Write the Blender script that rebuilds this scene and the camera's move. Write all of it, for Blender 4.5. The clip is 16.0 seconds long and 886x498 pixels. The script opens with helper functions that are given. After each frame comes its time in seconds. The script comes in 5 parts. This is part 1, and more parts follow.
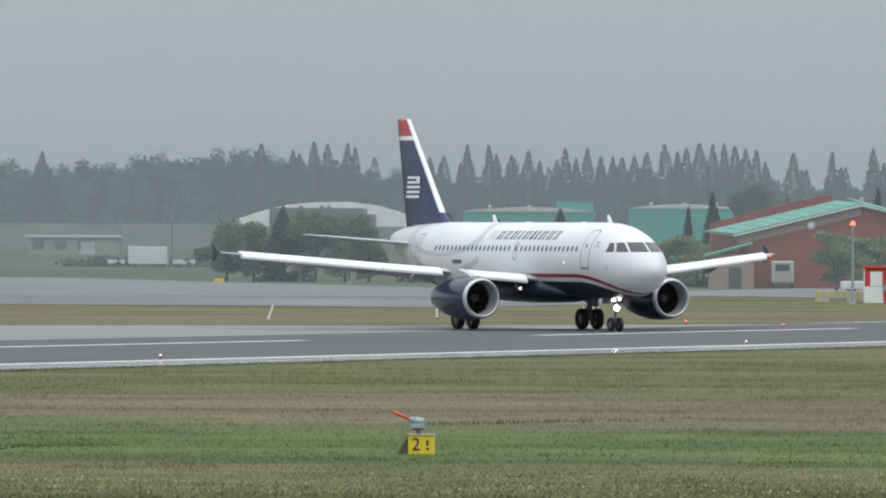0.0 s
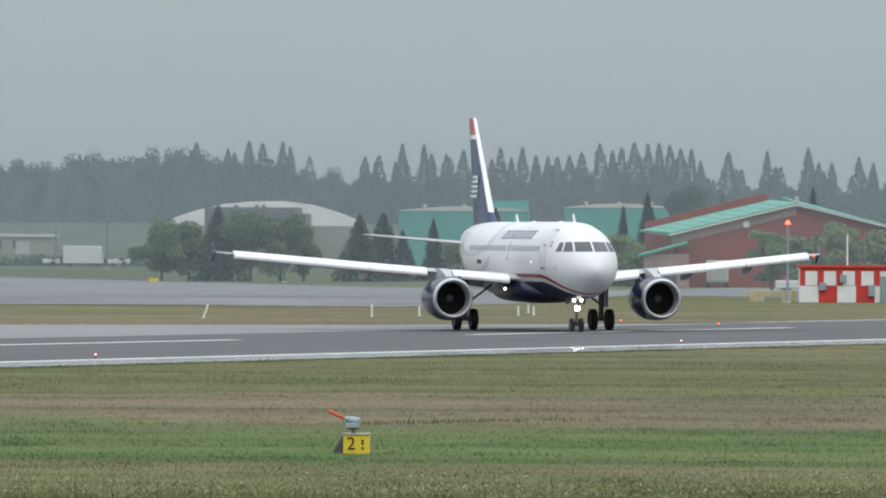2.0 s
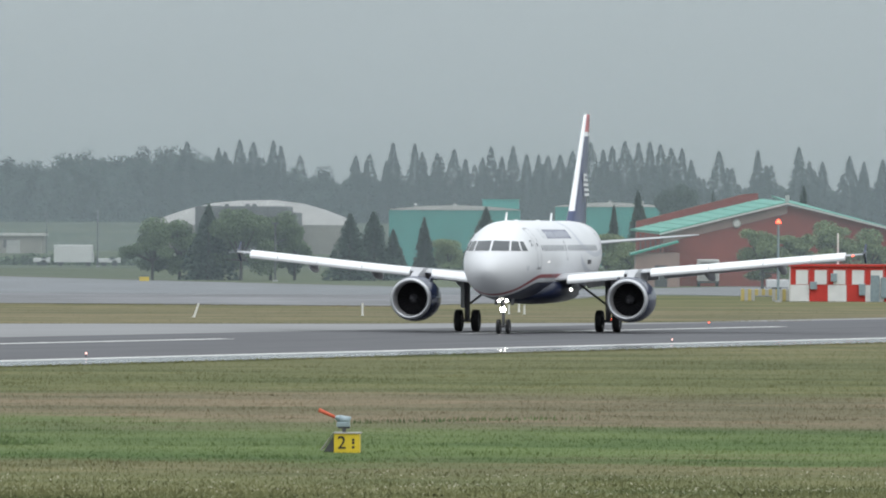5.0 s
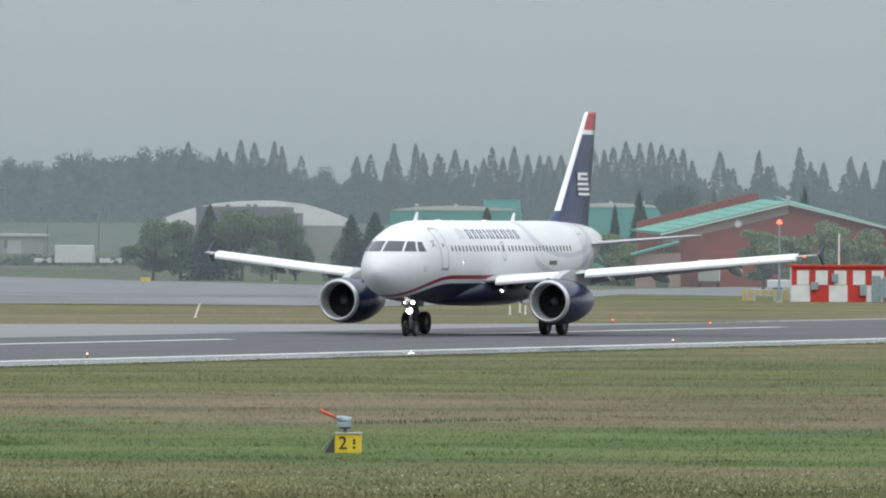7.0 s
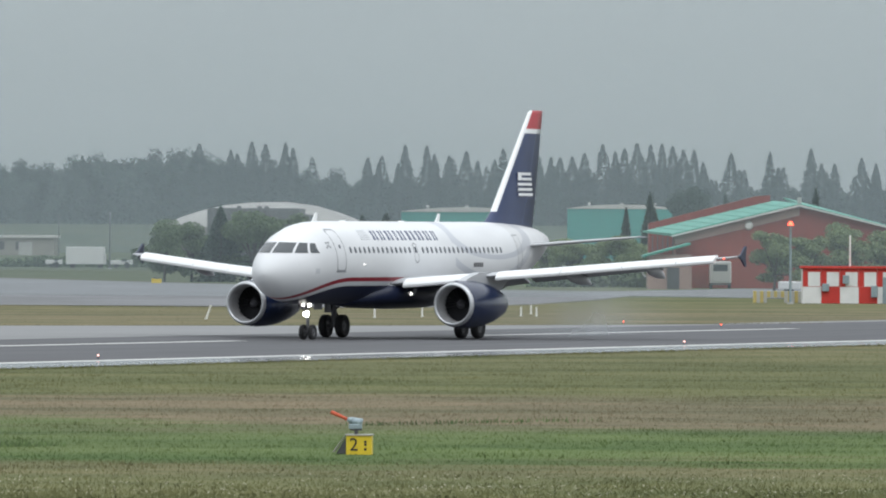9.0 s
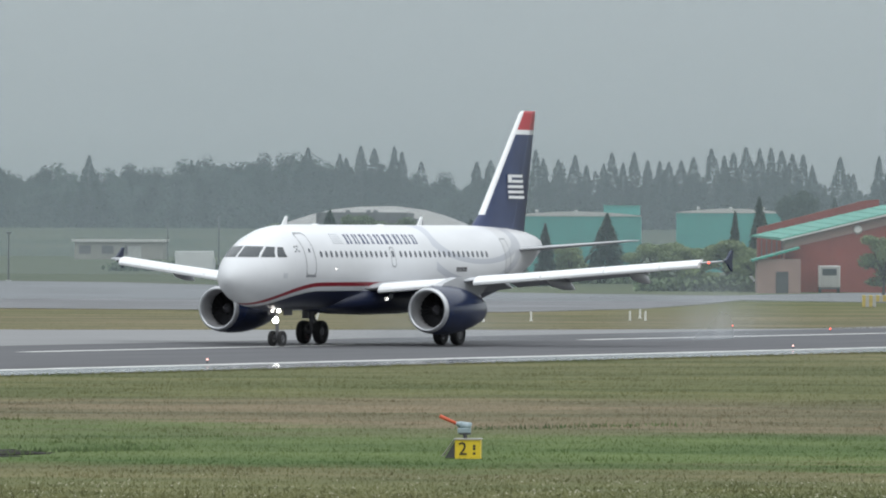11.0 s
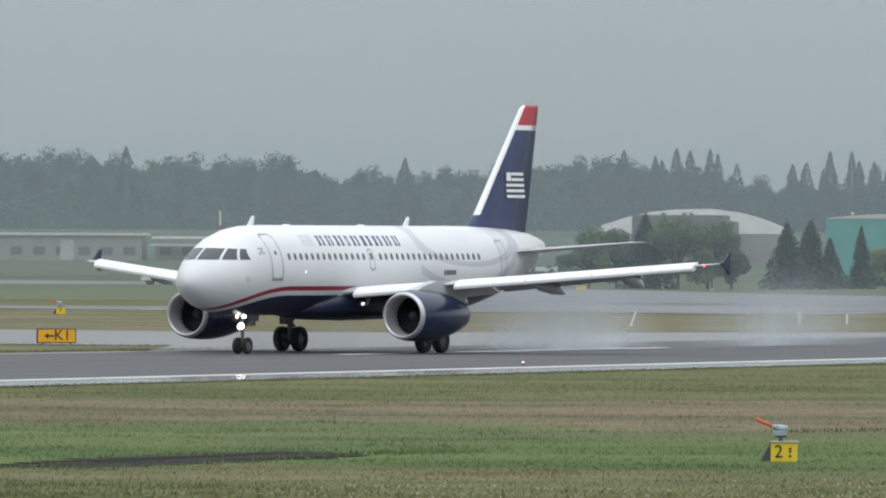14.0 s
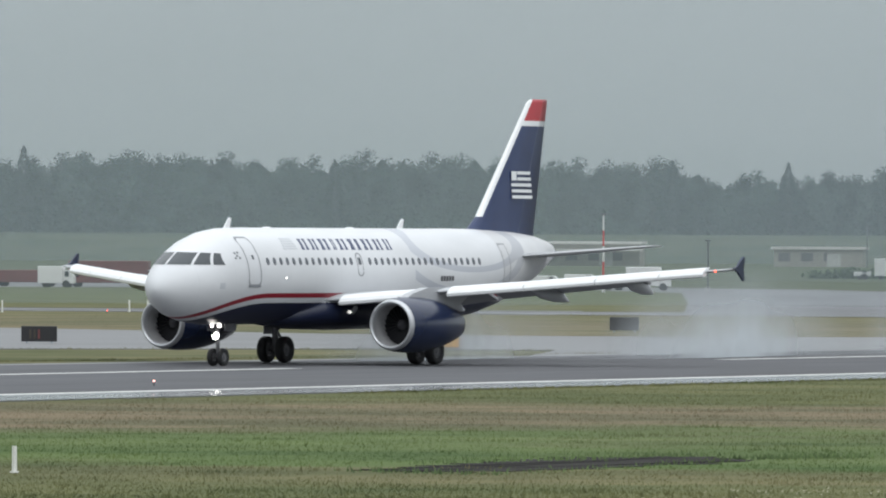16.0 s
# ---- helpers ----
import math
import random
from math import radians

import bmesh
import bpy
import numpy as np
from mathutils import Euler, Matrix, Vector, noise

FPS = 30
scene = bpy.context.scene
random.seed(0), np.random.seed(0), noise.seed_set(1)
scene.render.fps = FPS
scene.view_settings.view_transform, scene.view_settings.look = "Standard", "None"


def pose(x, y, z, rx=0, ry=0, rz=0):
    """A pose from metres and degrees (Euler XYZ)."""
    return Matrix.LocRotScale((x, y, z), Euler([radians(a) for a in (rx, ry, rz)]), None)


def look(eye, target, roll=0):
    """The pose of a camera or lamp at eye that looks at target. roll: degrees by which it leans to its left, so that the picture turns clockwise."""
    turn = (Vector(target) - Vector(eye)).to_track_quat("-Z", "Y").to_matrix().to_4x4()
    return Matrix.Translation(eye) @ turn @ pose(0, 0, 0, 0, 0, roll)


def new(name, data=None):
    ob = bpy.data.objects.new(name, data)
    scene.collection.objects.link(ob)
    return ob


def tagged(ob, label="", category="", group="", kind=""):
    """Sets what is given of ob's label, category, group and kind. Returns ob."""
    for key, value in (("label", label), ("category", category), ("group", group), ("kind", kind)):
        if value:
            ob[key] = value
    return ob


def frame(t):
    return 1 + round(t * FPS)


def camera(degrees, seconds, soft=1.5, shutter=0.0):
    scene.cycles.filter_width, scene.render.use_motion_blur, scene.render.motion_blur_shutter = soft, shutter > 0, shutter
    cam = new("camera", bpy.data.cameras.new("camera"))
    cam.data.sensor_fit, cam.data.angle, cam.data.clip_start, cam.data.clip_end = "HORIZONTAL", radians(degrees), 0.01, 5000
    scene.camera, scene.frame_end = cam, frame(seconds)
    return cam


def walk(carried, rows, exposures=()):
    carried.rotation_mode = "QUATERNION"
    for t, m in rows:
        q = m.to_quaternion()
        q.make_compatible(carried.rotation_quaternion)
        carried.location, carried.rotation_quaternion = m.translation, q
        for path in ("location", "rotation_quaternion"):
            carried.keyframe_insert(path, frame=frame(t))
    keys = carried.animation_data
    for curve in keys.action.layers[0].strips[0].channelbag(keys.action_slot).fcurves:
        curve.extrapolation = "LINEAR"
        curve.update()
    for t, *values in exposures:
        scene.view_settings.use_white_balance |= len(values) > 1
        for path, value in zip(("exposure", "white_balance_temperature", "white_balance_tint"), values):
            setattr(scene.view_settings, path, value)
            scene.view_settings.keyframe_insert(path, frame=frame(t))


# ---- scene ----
# ---- camera: on a tripod on a low rise, panned by hand ----
EYE = (0.0, 0.0, 5.42)
PAN = [
    (0, 1.13595, -0.10938),
    (0.5, 1.00508, -0.10823),
    (1, 0.89731, -0.11029),
    (1.5, 0.80495, -0.11087),
    (2, 0.72766, -0.11196),
    (2.5, 0.67391, -0.11150),
    (3, 0.65690, -0.11516),
    (3.5, 0.65317, -0.11459),
    (4, 0.65856, -0.11568),
    (6.5, 0.67345, -0.11952),
    (7, 0.67512, -0.11579),
    (7.5, 0.67924, -0.11516),
    (8, 0.68474, -0.11333),
    (10.5, 1.16568, -0.08829),
    (11, 1.43022, -0.08239),
    (11.5, 1.68902, -0.08079),
    (12, 1.91586, -0.08010),
    (12.5, 2.15346, -0.07947),
    (13, 2.49861, -0.07844),
    (13.5, 2.95646, -0.07615),
    (14, 3.41695, -0.07385),
    (14.5, 3.95370, -0.06738),
    (15, 4.51256, -0.06452),
    (15.5, 5.12471, -0.05884),
    (16, 5.82859, -0.05237),
]


def aim(turn, tilt):
    a, b = radians(turn), radians(tilt)
    way = Vector((-math.sin(a) * math.cos(b), math.cos(a) * math.cos(b), math.sin(b)))
    return look(EYE, Vector(EYE) + way * 100, 0.232)


cam = camera(5.5703, 16.0, soft=2.0)
BRIGHTNESS = [(0, 0.0), (1.5, 0.02), (3.0, 0.07), (4.0, 0.08), (8.0, 0.05), (10.5, 0.01), (13.0, 0.0), (16, -0.05)]
walk(cam, [(t, aim(a, b)) for t, a, b in PAN], BRIGHTNESS)

# ---- light: a wet overcast day ----
scene.view_settings.exposure = 0.0
world = bpy.data.worlds.new("overcast_sky")
scene.world = world
world.use_nodes = True
wn = world.node_tree.nodes
wl = world.node_tree.links
wn.clear()
w_out = wn.new("ShaderNodeOutputWorld")
w_co = wn.new("ShaderNodeTexCoord")
w_sep = wn.new("ShaderNodeSeparateXYZ")
w_ramp = wn.new("ShaderNodeValToRGB")
w_bg = wn.new("ShaderNodeBackground")
w_sky = wn.new("ShaderNodeTexSky")
w_sky.sky_type = "NISHITA"
w_sky.sun_disc = False
w_sky.sun_elevation = radians(52)
w_sky.sun_rotation = radians(150)
w_hsv = wn.new("ShaderNodeHueSaturation")
w_hsv.inputs["Saturation"].default_value = 0.25
w_bg2 = wn.new("ShaderNodeBackground")
w_bg2.inputs["Strength"].default_value = 0.008
w_add = wn.new("ShaderNodeAddShader")
wl.new(w_co.outputs["Generated"], w_sep.inputs[0])
wl.new(w_sep.outputs["Z"], w_ramp.inputs[0])
cr = w_ramp.color_ramp
cr.elements[0].position, cr.elements[0].color = 0.0, (0.38, 0.435, 0.455, 1)
cr.elements[1].position, cr.elements[1].color = 1.0, (1.85, 1.95, 2.02, 1)
for p, c in ((0.012, (0.50, 0.555, 0.58)), (0.03, (0.585, 0.64, 0.665)), (0.10, (0.62, 0.68, 0.71)), (0.25, (0.66, 0.715, 0.75)), (0.6, (1.32, 1.40, 1.46))):
    e = cr.elements.new(p)
    e.color = (*c, 1)
w_noise = wn.new("ShaderNodeTexNoise")
w_noise.inputs["Scale"].default_value = 14
w_noise.inputs["Detail"].default_value = 4
w_map = wn.new("ShaderNodeMapping")
w_map.inputs["Scale"].default_value = (1, 1, 4)
w_mr = wn.new("ShaderNodeMapRange")
w_mr.inputs["To Min"].default_value, w_mr.inputs["To Max"].default_value = 0.95, 1.05
wl.new(w_co.outputs["Generated"], w_map.inputs[0])
wl.new(w_map.outputs[0], w_noise.inputs["Vector"])
wl.new(w_noise.outputs["Fac"], w_mr.inputs["Value"])
wl.new(w_ramp.outputs[0], w_bg.inputs["Color"])
wl.new(w_mr.outputs[0], w_bg.inputs["Strength"])
wl.new(w_sky.outputs[0], w_hsv.inputs["Color"])
wl.new(w_hsv.outputs[0], w_bg2.inputs["Color"])
wl.new(w_bg.outputs[0], w_add.inputs[0])
wl.new(w_bg2.outputs[0], w_add.inputs[1])
wl.new(w_add.outputs[0], w_out.inputs["Surface"])

sun = new("sun", bpy.data.lights.new("sun", "SUN"))
sun.data.energy, sun.data.angle, sun.data.color = 0.5, radians(40), (1.0, 0.98, 0.95)
sun.matrix_world = look((40, -60, 100), (0, 0, 0))


# ---- materials ----
class Nodes:
    """A small wrapper round one node material."""

    def __init__(self, name, rough=0.6, metal=0.0, spec=0.5):
        self.mat = bpy.data.materials.new(name)
        self.mat.use_nodes = True
        self.n, self.l = self.mat.node_tree.nodes, self.mat.node_tree.links
        self.bsdf = self.n["Principled BSDF"]
        self.bsdf.inputs["Roughness"].default_value = rough
        self.bsdf.inputs["Metallic"].default_value = metal
        self.bsdf.inputs["Specular IOR Level"].default_value = spec
        co = self.n.new("ShaderNodeTexCoord")
        self.co = co.outputs["Object"]

    def put(self, a, b):
        self.l.new(a, b)
        return a

    def math(self, op, a, b=0.0, c=0.0):
        m = self.n.new("ShaderNodeMath")
        m.operation = op
        for k, v in enumerate((a, b, c)):
            if isinstance(v, (int, float)):
                m.inputs[k].default_value = v
            else:
                self.l.new(v, m.inputs[k])
        return m.outputs[0]

    def noise(self, scale, detail=4, stretch=(1, 1, 1)):
        mp = self.n.new("ShaderNodeMapping")
        mp.inputs["Scale"].default_value = stretch
        self.l.new(self.co, mp.inputs[0])
        t = self.n.new("ShaderNodeTexNoise")
        t.inputs["Scale"].default_value = scale
        t.inputs["Detail"].default_value = detail
        self.l.new(mp.outputs[0], t.inputs["Vector"])
        return t.outputs["Fac"]

    def ramp(self, fac, stops):
        r = self.n.new("ShaderNodeValToRGB")
        e = r.color_ramp.elements
        e[0].position, e[0].color = stops[0][0], (*stops[0][1], 1)
        e[1].position, e[1].color = stops[-1][0], (*stops[-1][1], 1)
        for p, c in stops[1:-1]:
            e.new(p).color = (*c, 1)
        self.l.new(fac, r.inputs[0])
        return r.outputs[0]

    def mix(self, fac, a, b, mode="MIX"):
        m = self.n.new("ShaderNodeMix")
        m.data_type, m.blend_type = "RGBA", mode
        for k, v in ((0, fac), (6, a), (7, b)):
            if isinstance(v, (int, float)):
                m.inputs[k].default_value = v
            elif isinstance(v, tuple):
                m.inputs[k].default_value = (*v, 1)
            else:
                self.l.new(v, m.inputs[k])
        return m.outputs[2]

    def color(self, c):
        if isinstance(c, tuple):
            self.bsdf.inputs["Base Color"].default_value = (*c, 1)
        else:
            self.l.new(c, self.bsdf.inputs["Base Color"])
        return self

    def bump(self, h, strength=0.3, dist=0.02):
        b = self.n.new("ShaderNodeBump")
        b.inputs["Strength"].default_value, b.inputs["Distance"].default_value = strength, dist
        self.l.new(h, b.inputs["Height"])
        self.l.new(b.outputs[0], self.bsdf.inputs["Normal"])
        return self


def worn(name, c, rough=0.6, metal=0.0, scale=1.5, amount=0.25, spec=0.5):
    """A plain painted or raw surface with stains at two scales."""
    m = Nodes(name, rough, metal, spec)
    lo = tuple(v * (1 - amount) for v in c)
    hi = tuple(min(1, v * (1 + amount * 0.6)) for v in c)
    big = m.ramp(m.noise(scale, 5), [(0.3, lo), (0.7, hi)])
    m.color(m.mix(0.35, big, m.ramp(m.noise(scale * 14, 3), [(0.3, lo), (0.7, hi)])))
    m.bump(m.noise(scale * 30, 2), 0.15, 0.01)
    return m.mat


def glow(name, c, strength):
    m = Nodes(name)
    m.bsdf.inputs["Emission Color"].default_value = (*c, 1)
    m.bsdf.inputs["Emission Strength"].default_value = strength
    return m.color(c).mat


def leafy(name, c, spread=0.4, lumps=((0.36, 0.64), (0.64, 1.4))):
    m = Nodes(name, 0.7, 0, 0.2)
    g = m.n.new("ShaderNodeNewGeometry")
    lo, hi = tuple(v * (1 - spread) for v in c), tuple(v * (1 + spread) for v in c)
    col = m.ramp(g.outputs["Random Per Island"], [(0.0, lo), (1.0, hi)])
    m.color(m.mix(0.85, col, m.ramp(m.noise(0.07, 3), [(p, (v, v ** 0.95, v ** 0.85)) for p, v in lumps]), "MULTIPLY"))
    return m.mat


def grass_colors(m, blades):
    """Mown strips, drier and greener, that lie across the field."""
    sep = m.n.new("ShaderNodeSeparateXYZ")
    m.put(m.co, sep.inputs[0])
    wob = m.noise(0.03, 4, (1, 1, 1))
    fine = m.noise(0.5, 6, (0.25, 1, 1))
    y = m.math("ADD", sep.outputs["Y"], m.math("MULTIPLY", m.math("SUBTRACT", wob, 0.5), 75))
    y = m.math("ADD", y, m.math("MULTIPLY", m.math("SUBTRACT", fine, 0.5), 22))
    band = m.math("DIVIDE", m.math("SUBTRACT", y, 170), 880)
    green, olive, tan = (0.092, 0.138, 0.050), (0.122, 0.131, 0.063), (0.160, 0.139, 0.095)
    st = [(0.0, olive), (0.030, (0.115, 0.127, 0.06)), (0.043, (0.136, 0.134, 0.072)), (0.052, (0.138, 0.134, 0.074)), (0.060, green), (0.088, (0.100, 0.138, 0.057)), (0.105, tan), (0.135, tan), (0.165, olive),
          (0.21, (0.118, 0.126, 0.064)), (0.40, (0.158, 0.148, 0.092)), (0.47, (0.160, 0.145, 0.097)), (0.56, (0.150, 0.145, 0.085)), (0.75, (0.115, 0.135, 0.07)), (1.0, (0.090, 0.108, 0.068))]
    col = m.ramp(band, st)
    patch = m.ramp(m.noise(0.11, 5, (0.5, 1, 1)), [(0.36, (0.58, 0.65, 0.55)), (0.64, (1.08, 0.99, 0.97))])
    col = m.mix(0.9, col, patch, "MULTIPLY")
    mid = m.ramp(m.noise(0.8, 5, (0.5, 0.5, 1)), [(0.3, (0.80, 0.84, 0.80)), (0.7, (1.18, 1.14, 1.12))])
    col = m.mix(0.8, col, mid, "MULTIPLY")
    if blades:
        g = m.n.new("ShaderNodeNewGeometry")
        col = m.mix(0.7, col, m.ramp(g.outputs["Random Per Island"], [(0.0, (0.90, 0.92, 0.88)), (1.0, (1.12, 1.1, 1.08))]), "MULTIPLY")
    else:
        col = m.mix(0.5, col, m.ramp(m.noise(6, 3), [(0.3, (0.82, 0.84, 0.80)), (0.7, (1.12, 1.12, 1.12))]), "MULTIPLY")
    m.color(col)


gm = Nodes("field_grass", 0.95, 0, 0.1)
grass_colors(gm, False)
M_GRASS = gm.mat
gm = Nodes("grass_blades", 0.9, 0, 0.1)
grass_colors(gm, True)
M_BLADES = gm.mat


def pavement(name, c, rough, wet, streak, spec, blotch=((0.3, 0.7), (0.7, 1.25))):
    """Wet pavement: rubber streaks along it, puddled gloss."""
    m = Nodes(name, rough, 0, spec)
    st = m.noise(0.9, 5, (0.03, 1.2, 1))
    blot = m.noise(0.12, 5, (0.5, 1, 1))
    base = m.ramp(st, [(0.3, tuple(v * (1 - streak) for v in c)), (0.7, tuple(v * (1 + streak) for v in c))])
    m.color(m.mix(0.6, base, m.ramp(blot, [(p, (v, v, v)) for p, v in blotch]), "MULTIPLY"))
    r = m.math("ADD", m.math("MULTIPLY", blot, wet), m.math("MULTIPLY", m.noise(1.7, 4, (0.08, 1, 1)), wet))
    r = m.math("ADD", rough - wet, r)
    m.put(r, m.bsdf.inputs["Roughness"])
    return m.mat


M_ASPHALT = pavement("wet_runway_asphalt", (0.070, 0.071, 0.078), 0.74, 0.20, 0.25, 0.30)
M_CONCRETE = pavement("wet_concrete", (0.17, 0.172, 0.176), 0.64, 0.25, 0.2, 0.35)
M_SHOULDER = pavement("puddled_shoulder", (0.15, 0.152, 0.156), 0.13, 0.12, 0.2, 0.5)
# taxiway's strong blotches: pale puddle reflections put into the base colour
M_TAXI = pavement("wet_taxiway", (0.115, 0.117, 0.125), 0.60, 0.40, 0.45, 0.4, ((0.42, 0.5), (0.58, 1.7)))
M_LINE = worn("white_line_paint", (0.62, 0.62, 0.60), 0.5, 0, 0.4, 0.3)
M_DIRT = worn("bare_mud", (0.042, 0.040, 0.038), 0.95, 0, 0.4, 0.4, 0.05)
M_YLINE = worn("yellow_line_paint", (0.55, 0.38, 0.06), 0.5, 0, 0.4, 0.3)
M_NAVY = worn("navy_gloss_paint", (0.012, 0.021, 0.058), 0.22, 0, 0.6, 0.2)
M_RED = worn("red_gloss_paint", (0.50, 0.035, 0.035), 0.3, 0, 0.6, 0.15)
M_WHITE = worn("white_gloss_paint", (0.80, 0.81, 0.82), 0.28, 0, 0.5, 0.06)
M_GREY = worn("grey_wing_paint", (0.42, 0.43, 0.45), 0.4, 0, 0.7, 0.15)
M_DGREY = worn("dark_grey_metal", (0.10, 0.10, 0.11), 0.5, 0.3, 1.5, 0.3)
M_LIP = worn("bare_metal_lip", (0.52, 0.53, 0.55), 0.4, 0.7, 1.0, 0.1)
M_INLET = worn("grey_inlet_lining", (0.42, 0.42, 0.43), 0.6, 0.2, 1.0, 0.2)
M_FAN = worn("dark_titanium_fan", (0.035, 0.035, 0.04), 0.4, 0.6, 2, 0.2)
M_TYRE = worn("black_tyre_rubber", (0.022, 0.022, 0.024), 0.75, 0, 3, 0.3)
M_RIM = worn("grey_wheel_rim", (0.17, 0.17, 0.18), 0.45, 0.5, 3, 0.2)
M_STRUT = worn("grey_gear_strut", (0.17, 0.17, 0.18), 0.45, 0.4, 3, 0.3)
M_GLASS = worn("dark_cockpit_glass", (0.05, 0.058, 0.066), 0.08, 0, 1, 0.1)
M_PANE = worn("cabin_window_glass", (0.11, 0.12, 0.14), 0.15, 0, 1, 0.1)
M_MARK = worn("navy_lettering", (0.035, 0.05, 0.12), 0.4, 0, 1, 0.1)
M_SEAM = worn("grey_door_seam", (0.26, 0.27, 0.29), 0.5, 0, 1, 0.1)
M_PALE = worn("pale_grey_marking", (0.55, 0.57, 0.60), 0.4, 0, 1, 0.1)
M_LAMP = glow("landing_lamp_glow", (1.0, 0.97, 0.90), 24)
M_WINGLAMP = glow("wing_lamp_glow", (1.0, 0.97, 0.90), 6)
M_LAMP2 = glow("small_lamp_glow", (1.0, 0.95, 0.9), 4)
M_REDLAMP = glow("red_lamp_glow", (1.0, 0.10, 0.05), 4)
M_EDGE = glow("edge_lamp_glow", (1.0, 0.55, 0.5), 2.0)
M_YELLOW = worn("yellow_sign_paint", (0.72, 0.52, 0.03), 0.5, 0, 3, 0.15)
M_BANK = leafy("lush_bank_grass", (0.080, 0.122, 0.044), 0.25)
M_FLOWER = worn("white_clover", (0.36, 0.35, 0.25), 0.8, 0, 3, 0.2)
M_BARRIER = worn("faded_barrier_yellow", (0.52, 0.42, 0.16), 0.6, 0, 3, 0.2)
M_AMBER = worn("amber_sign_face", (0.80, 0.40, 0.02), 0.5, 0, 2, 0.12)
M_BLACK = worn("black_paint", (0.02, 0.02, 0.022), 0.5, 0, 3, 0.2)
M_STEEL = worn("galvanised_steel", (0.30, 0.37, 0.40), 0.45, 0.4, 5, 0.25)
M_ORANGE = worn("faded_orange_paint", (0.62, 0.11, 0.05), 0.6, 0, 5, 0.25)
M_WOOD = worn("weathered_board", (0.42, 0.40, 0.36), 0.8, 0, 4, 0.3)
M_POST = worn("white_plastic_post", (0.75, 0.75, 0.72), 0.5, 0, 3, 0.12)
M_TEAL = worn("teal_metal_cladding", (0.07, 0.36, 0.32), 0.5, 0, 0.3, 0.15)
M_TEALROOF = worn("green_metal_roof", (0.06, 0.32, 0.24), 0.45, 0, 0.3, 0.15)
M_BRICK = worn("red_metal_wall", (0.27, 0.055, 0.04), 0.7, 0, 0.5, 0.2)
M_PINK = worn("pale_red_gable", (0.36, 0.24, 0.21), 0.7, 0, 0.5, 0.2)
M_PALEWALL = worn("pale_grey_wall", (0.45, 0.45, 0.43), 0.7, 0, 0.3, 0.15)
M_CREAM = worn("white_membrane_roof", (0.62, 0.61, 0.58), 0.6, 0, 0.2, 0.12)
M_FABRIC = worn("weathered_roof_fabric", (0.36, 0.355, 0.34), 0.75, 0, 0.15, 0.2)
M_TANWALL = worn("tan_panel_wall", (0.31, 0.30, 0.265), 0.7, 0, 0.3, 0.15)
M_GREYWALL = worn("grey_panel_wall", (0.13, 0.13, 0.135), 0.7, 0, 0.3, 0.15)
M_HUTRED = worn("hut_red_paint", (0.55, 0.04, 0.03), 0.55, 0, 1, 0.15)
M_HUTWHITE = worn("hut_white_paint", (0.74, 0.74, 0.73), 0.55, 0, 1, 0.12)
M_BARK = worn("grey_bark", (0.07, 0.06, 0.05), 0.9, 0, 2, 0.3)
M_LEAF = leafy("broad_leaves", (0.115, 0.160, 0.085))
M_LEAF2 = leafy("light_leaves", (0.21, 0.265, 0.13))
M_NEEDLE = leafy("dark_needles", (0.055, 0.085, 0.062))
# far greens carry a bluish haze tint; leaf lumps imitate shading of crowns
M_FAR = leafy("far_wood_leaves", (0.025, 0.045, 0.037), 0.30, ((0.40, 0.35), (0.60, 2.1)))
M_FARC = leafy("far_conifer_needles", (0.015, 0.031, 0.027), 0.3)
M_MAROON = worn("faded_maroon_paint", (0.15, 0.045, 0.045), 0.6, 0, 0.6, 0.25)
M_VEHWHITE = worn("white_vehicle_paint", (0.75, 0.75, 0.74), 0.35, 0, 1, 0.1)


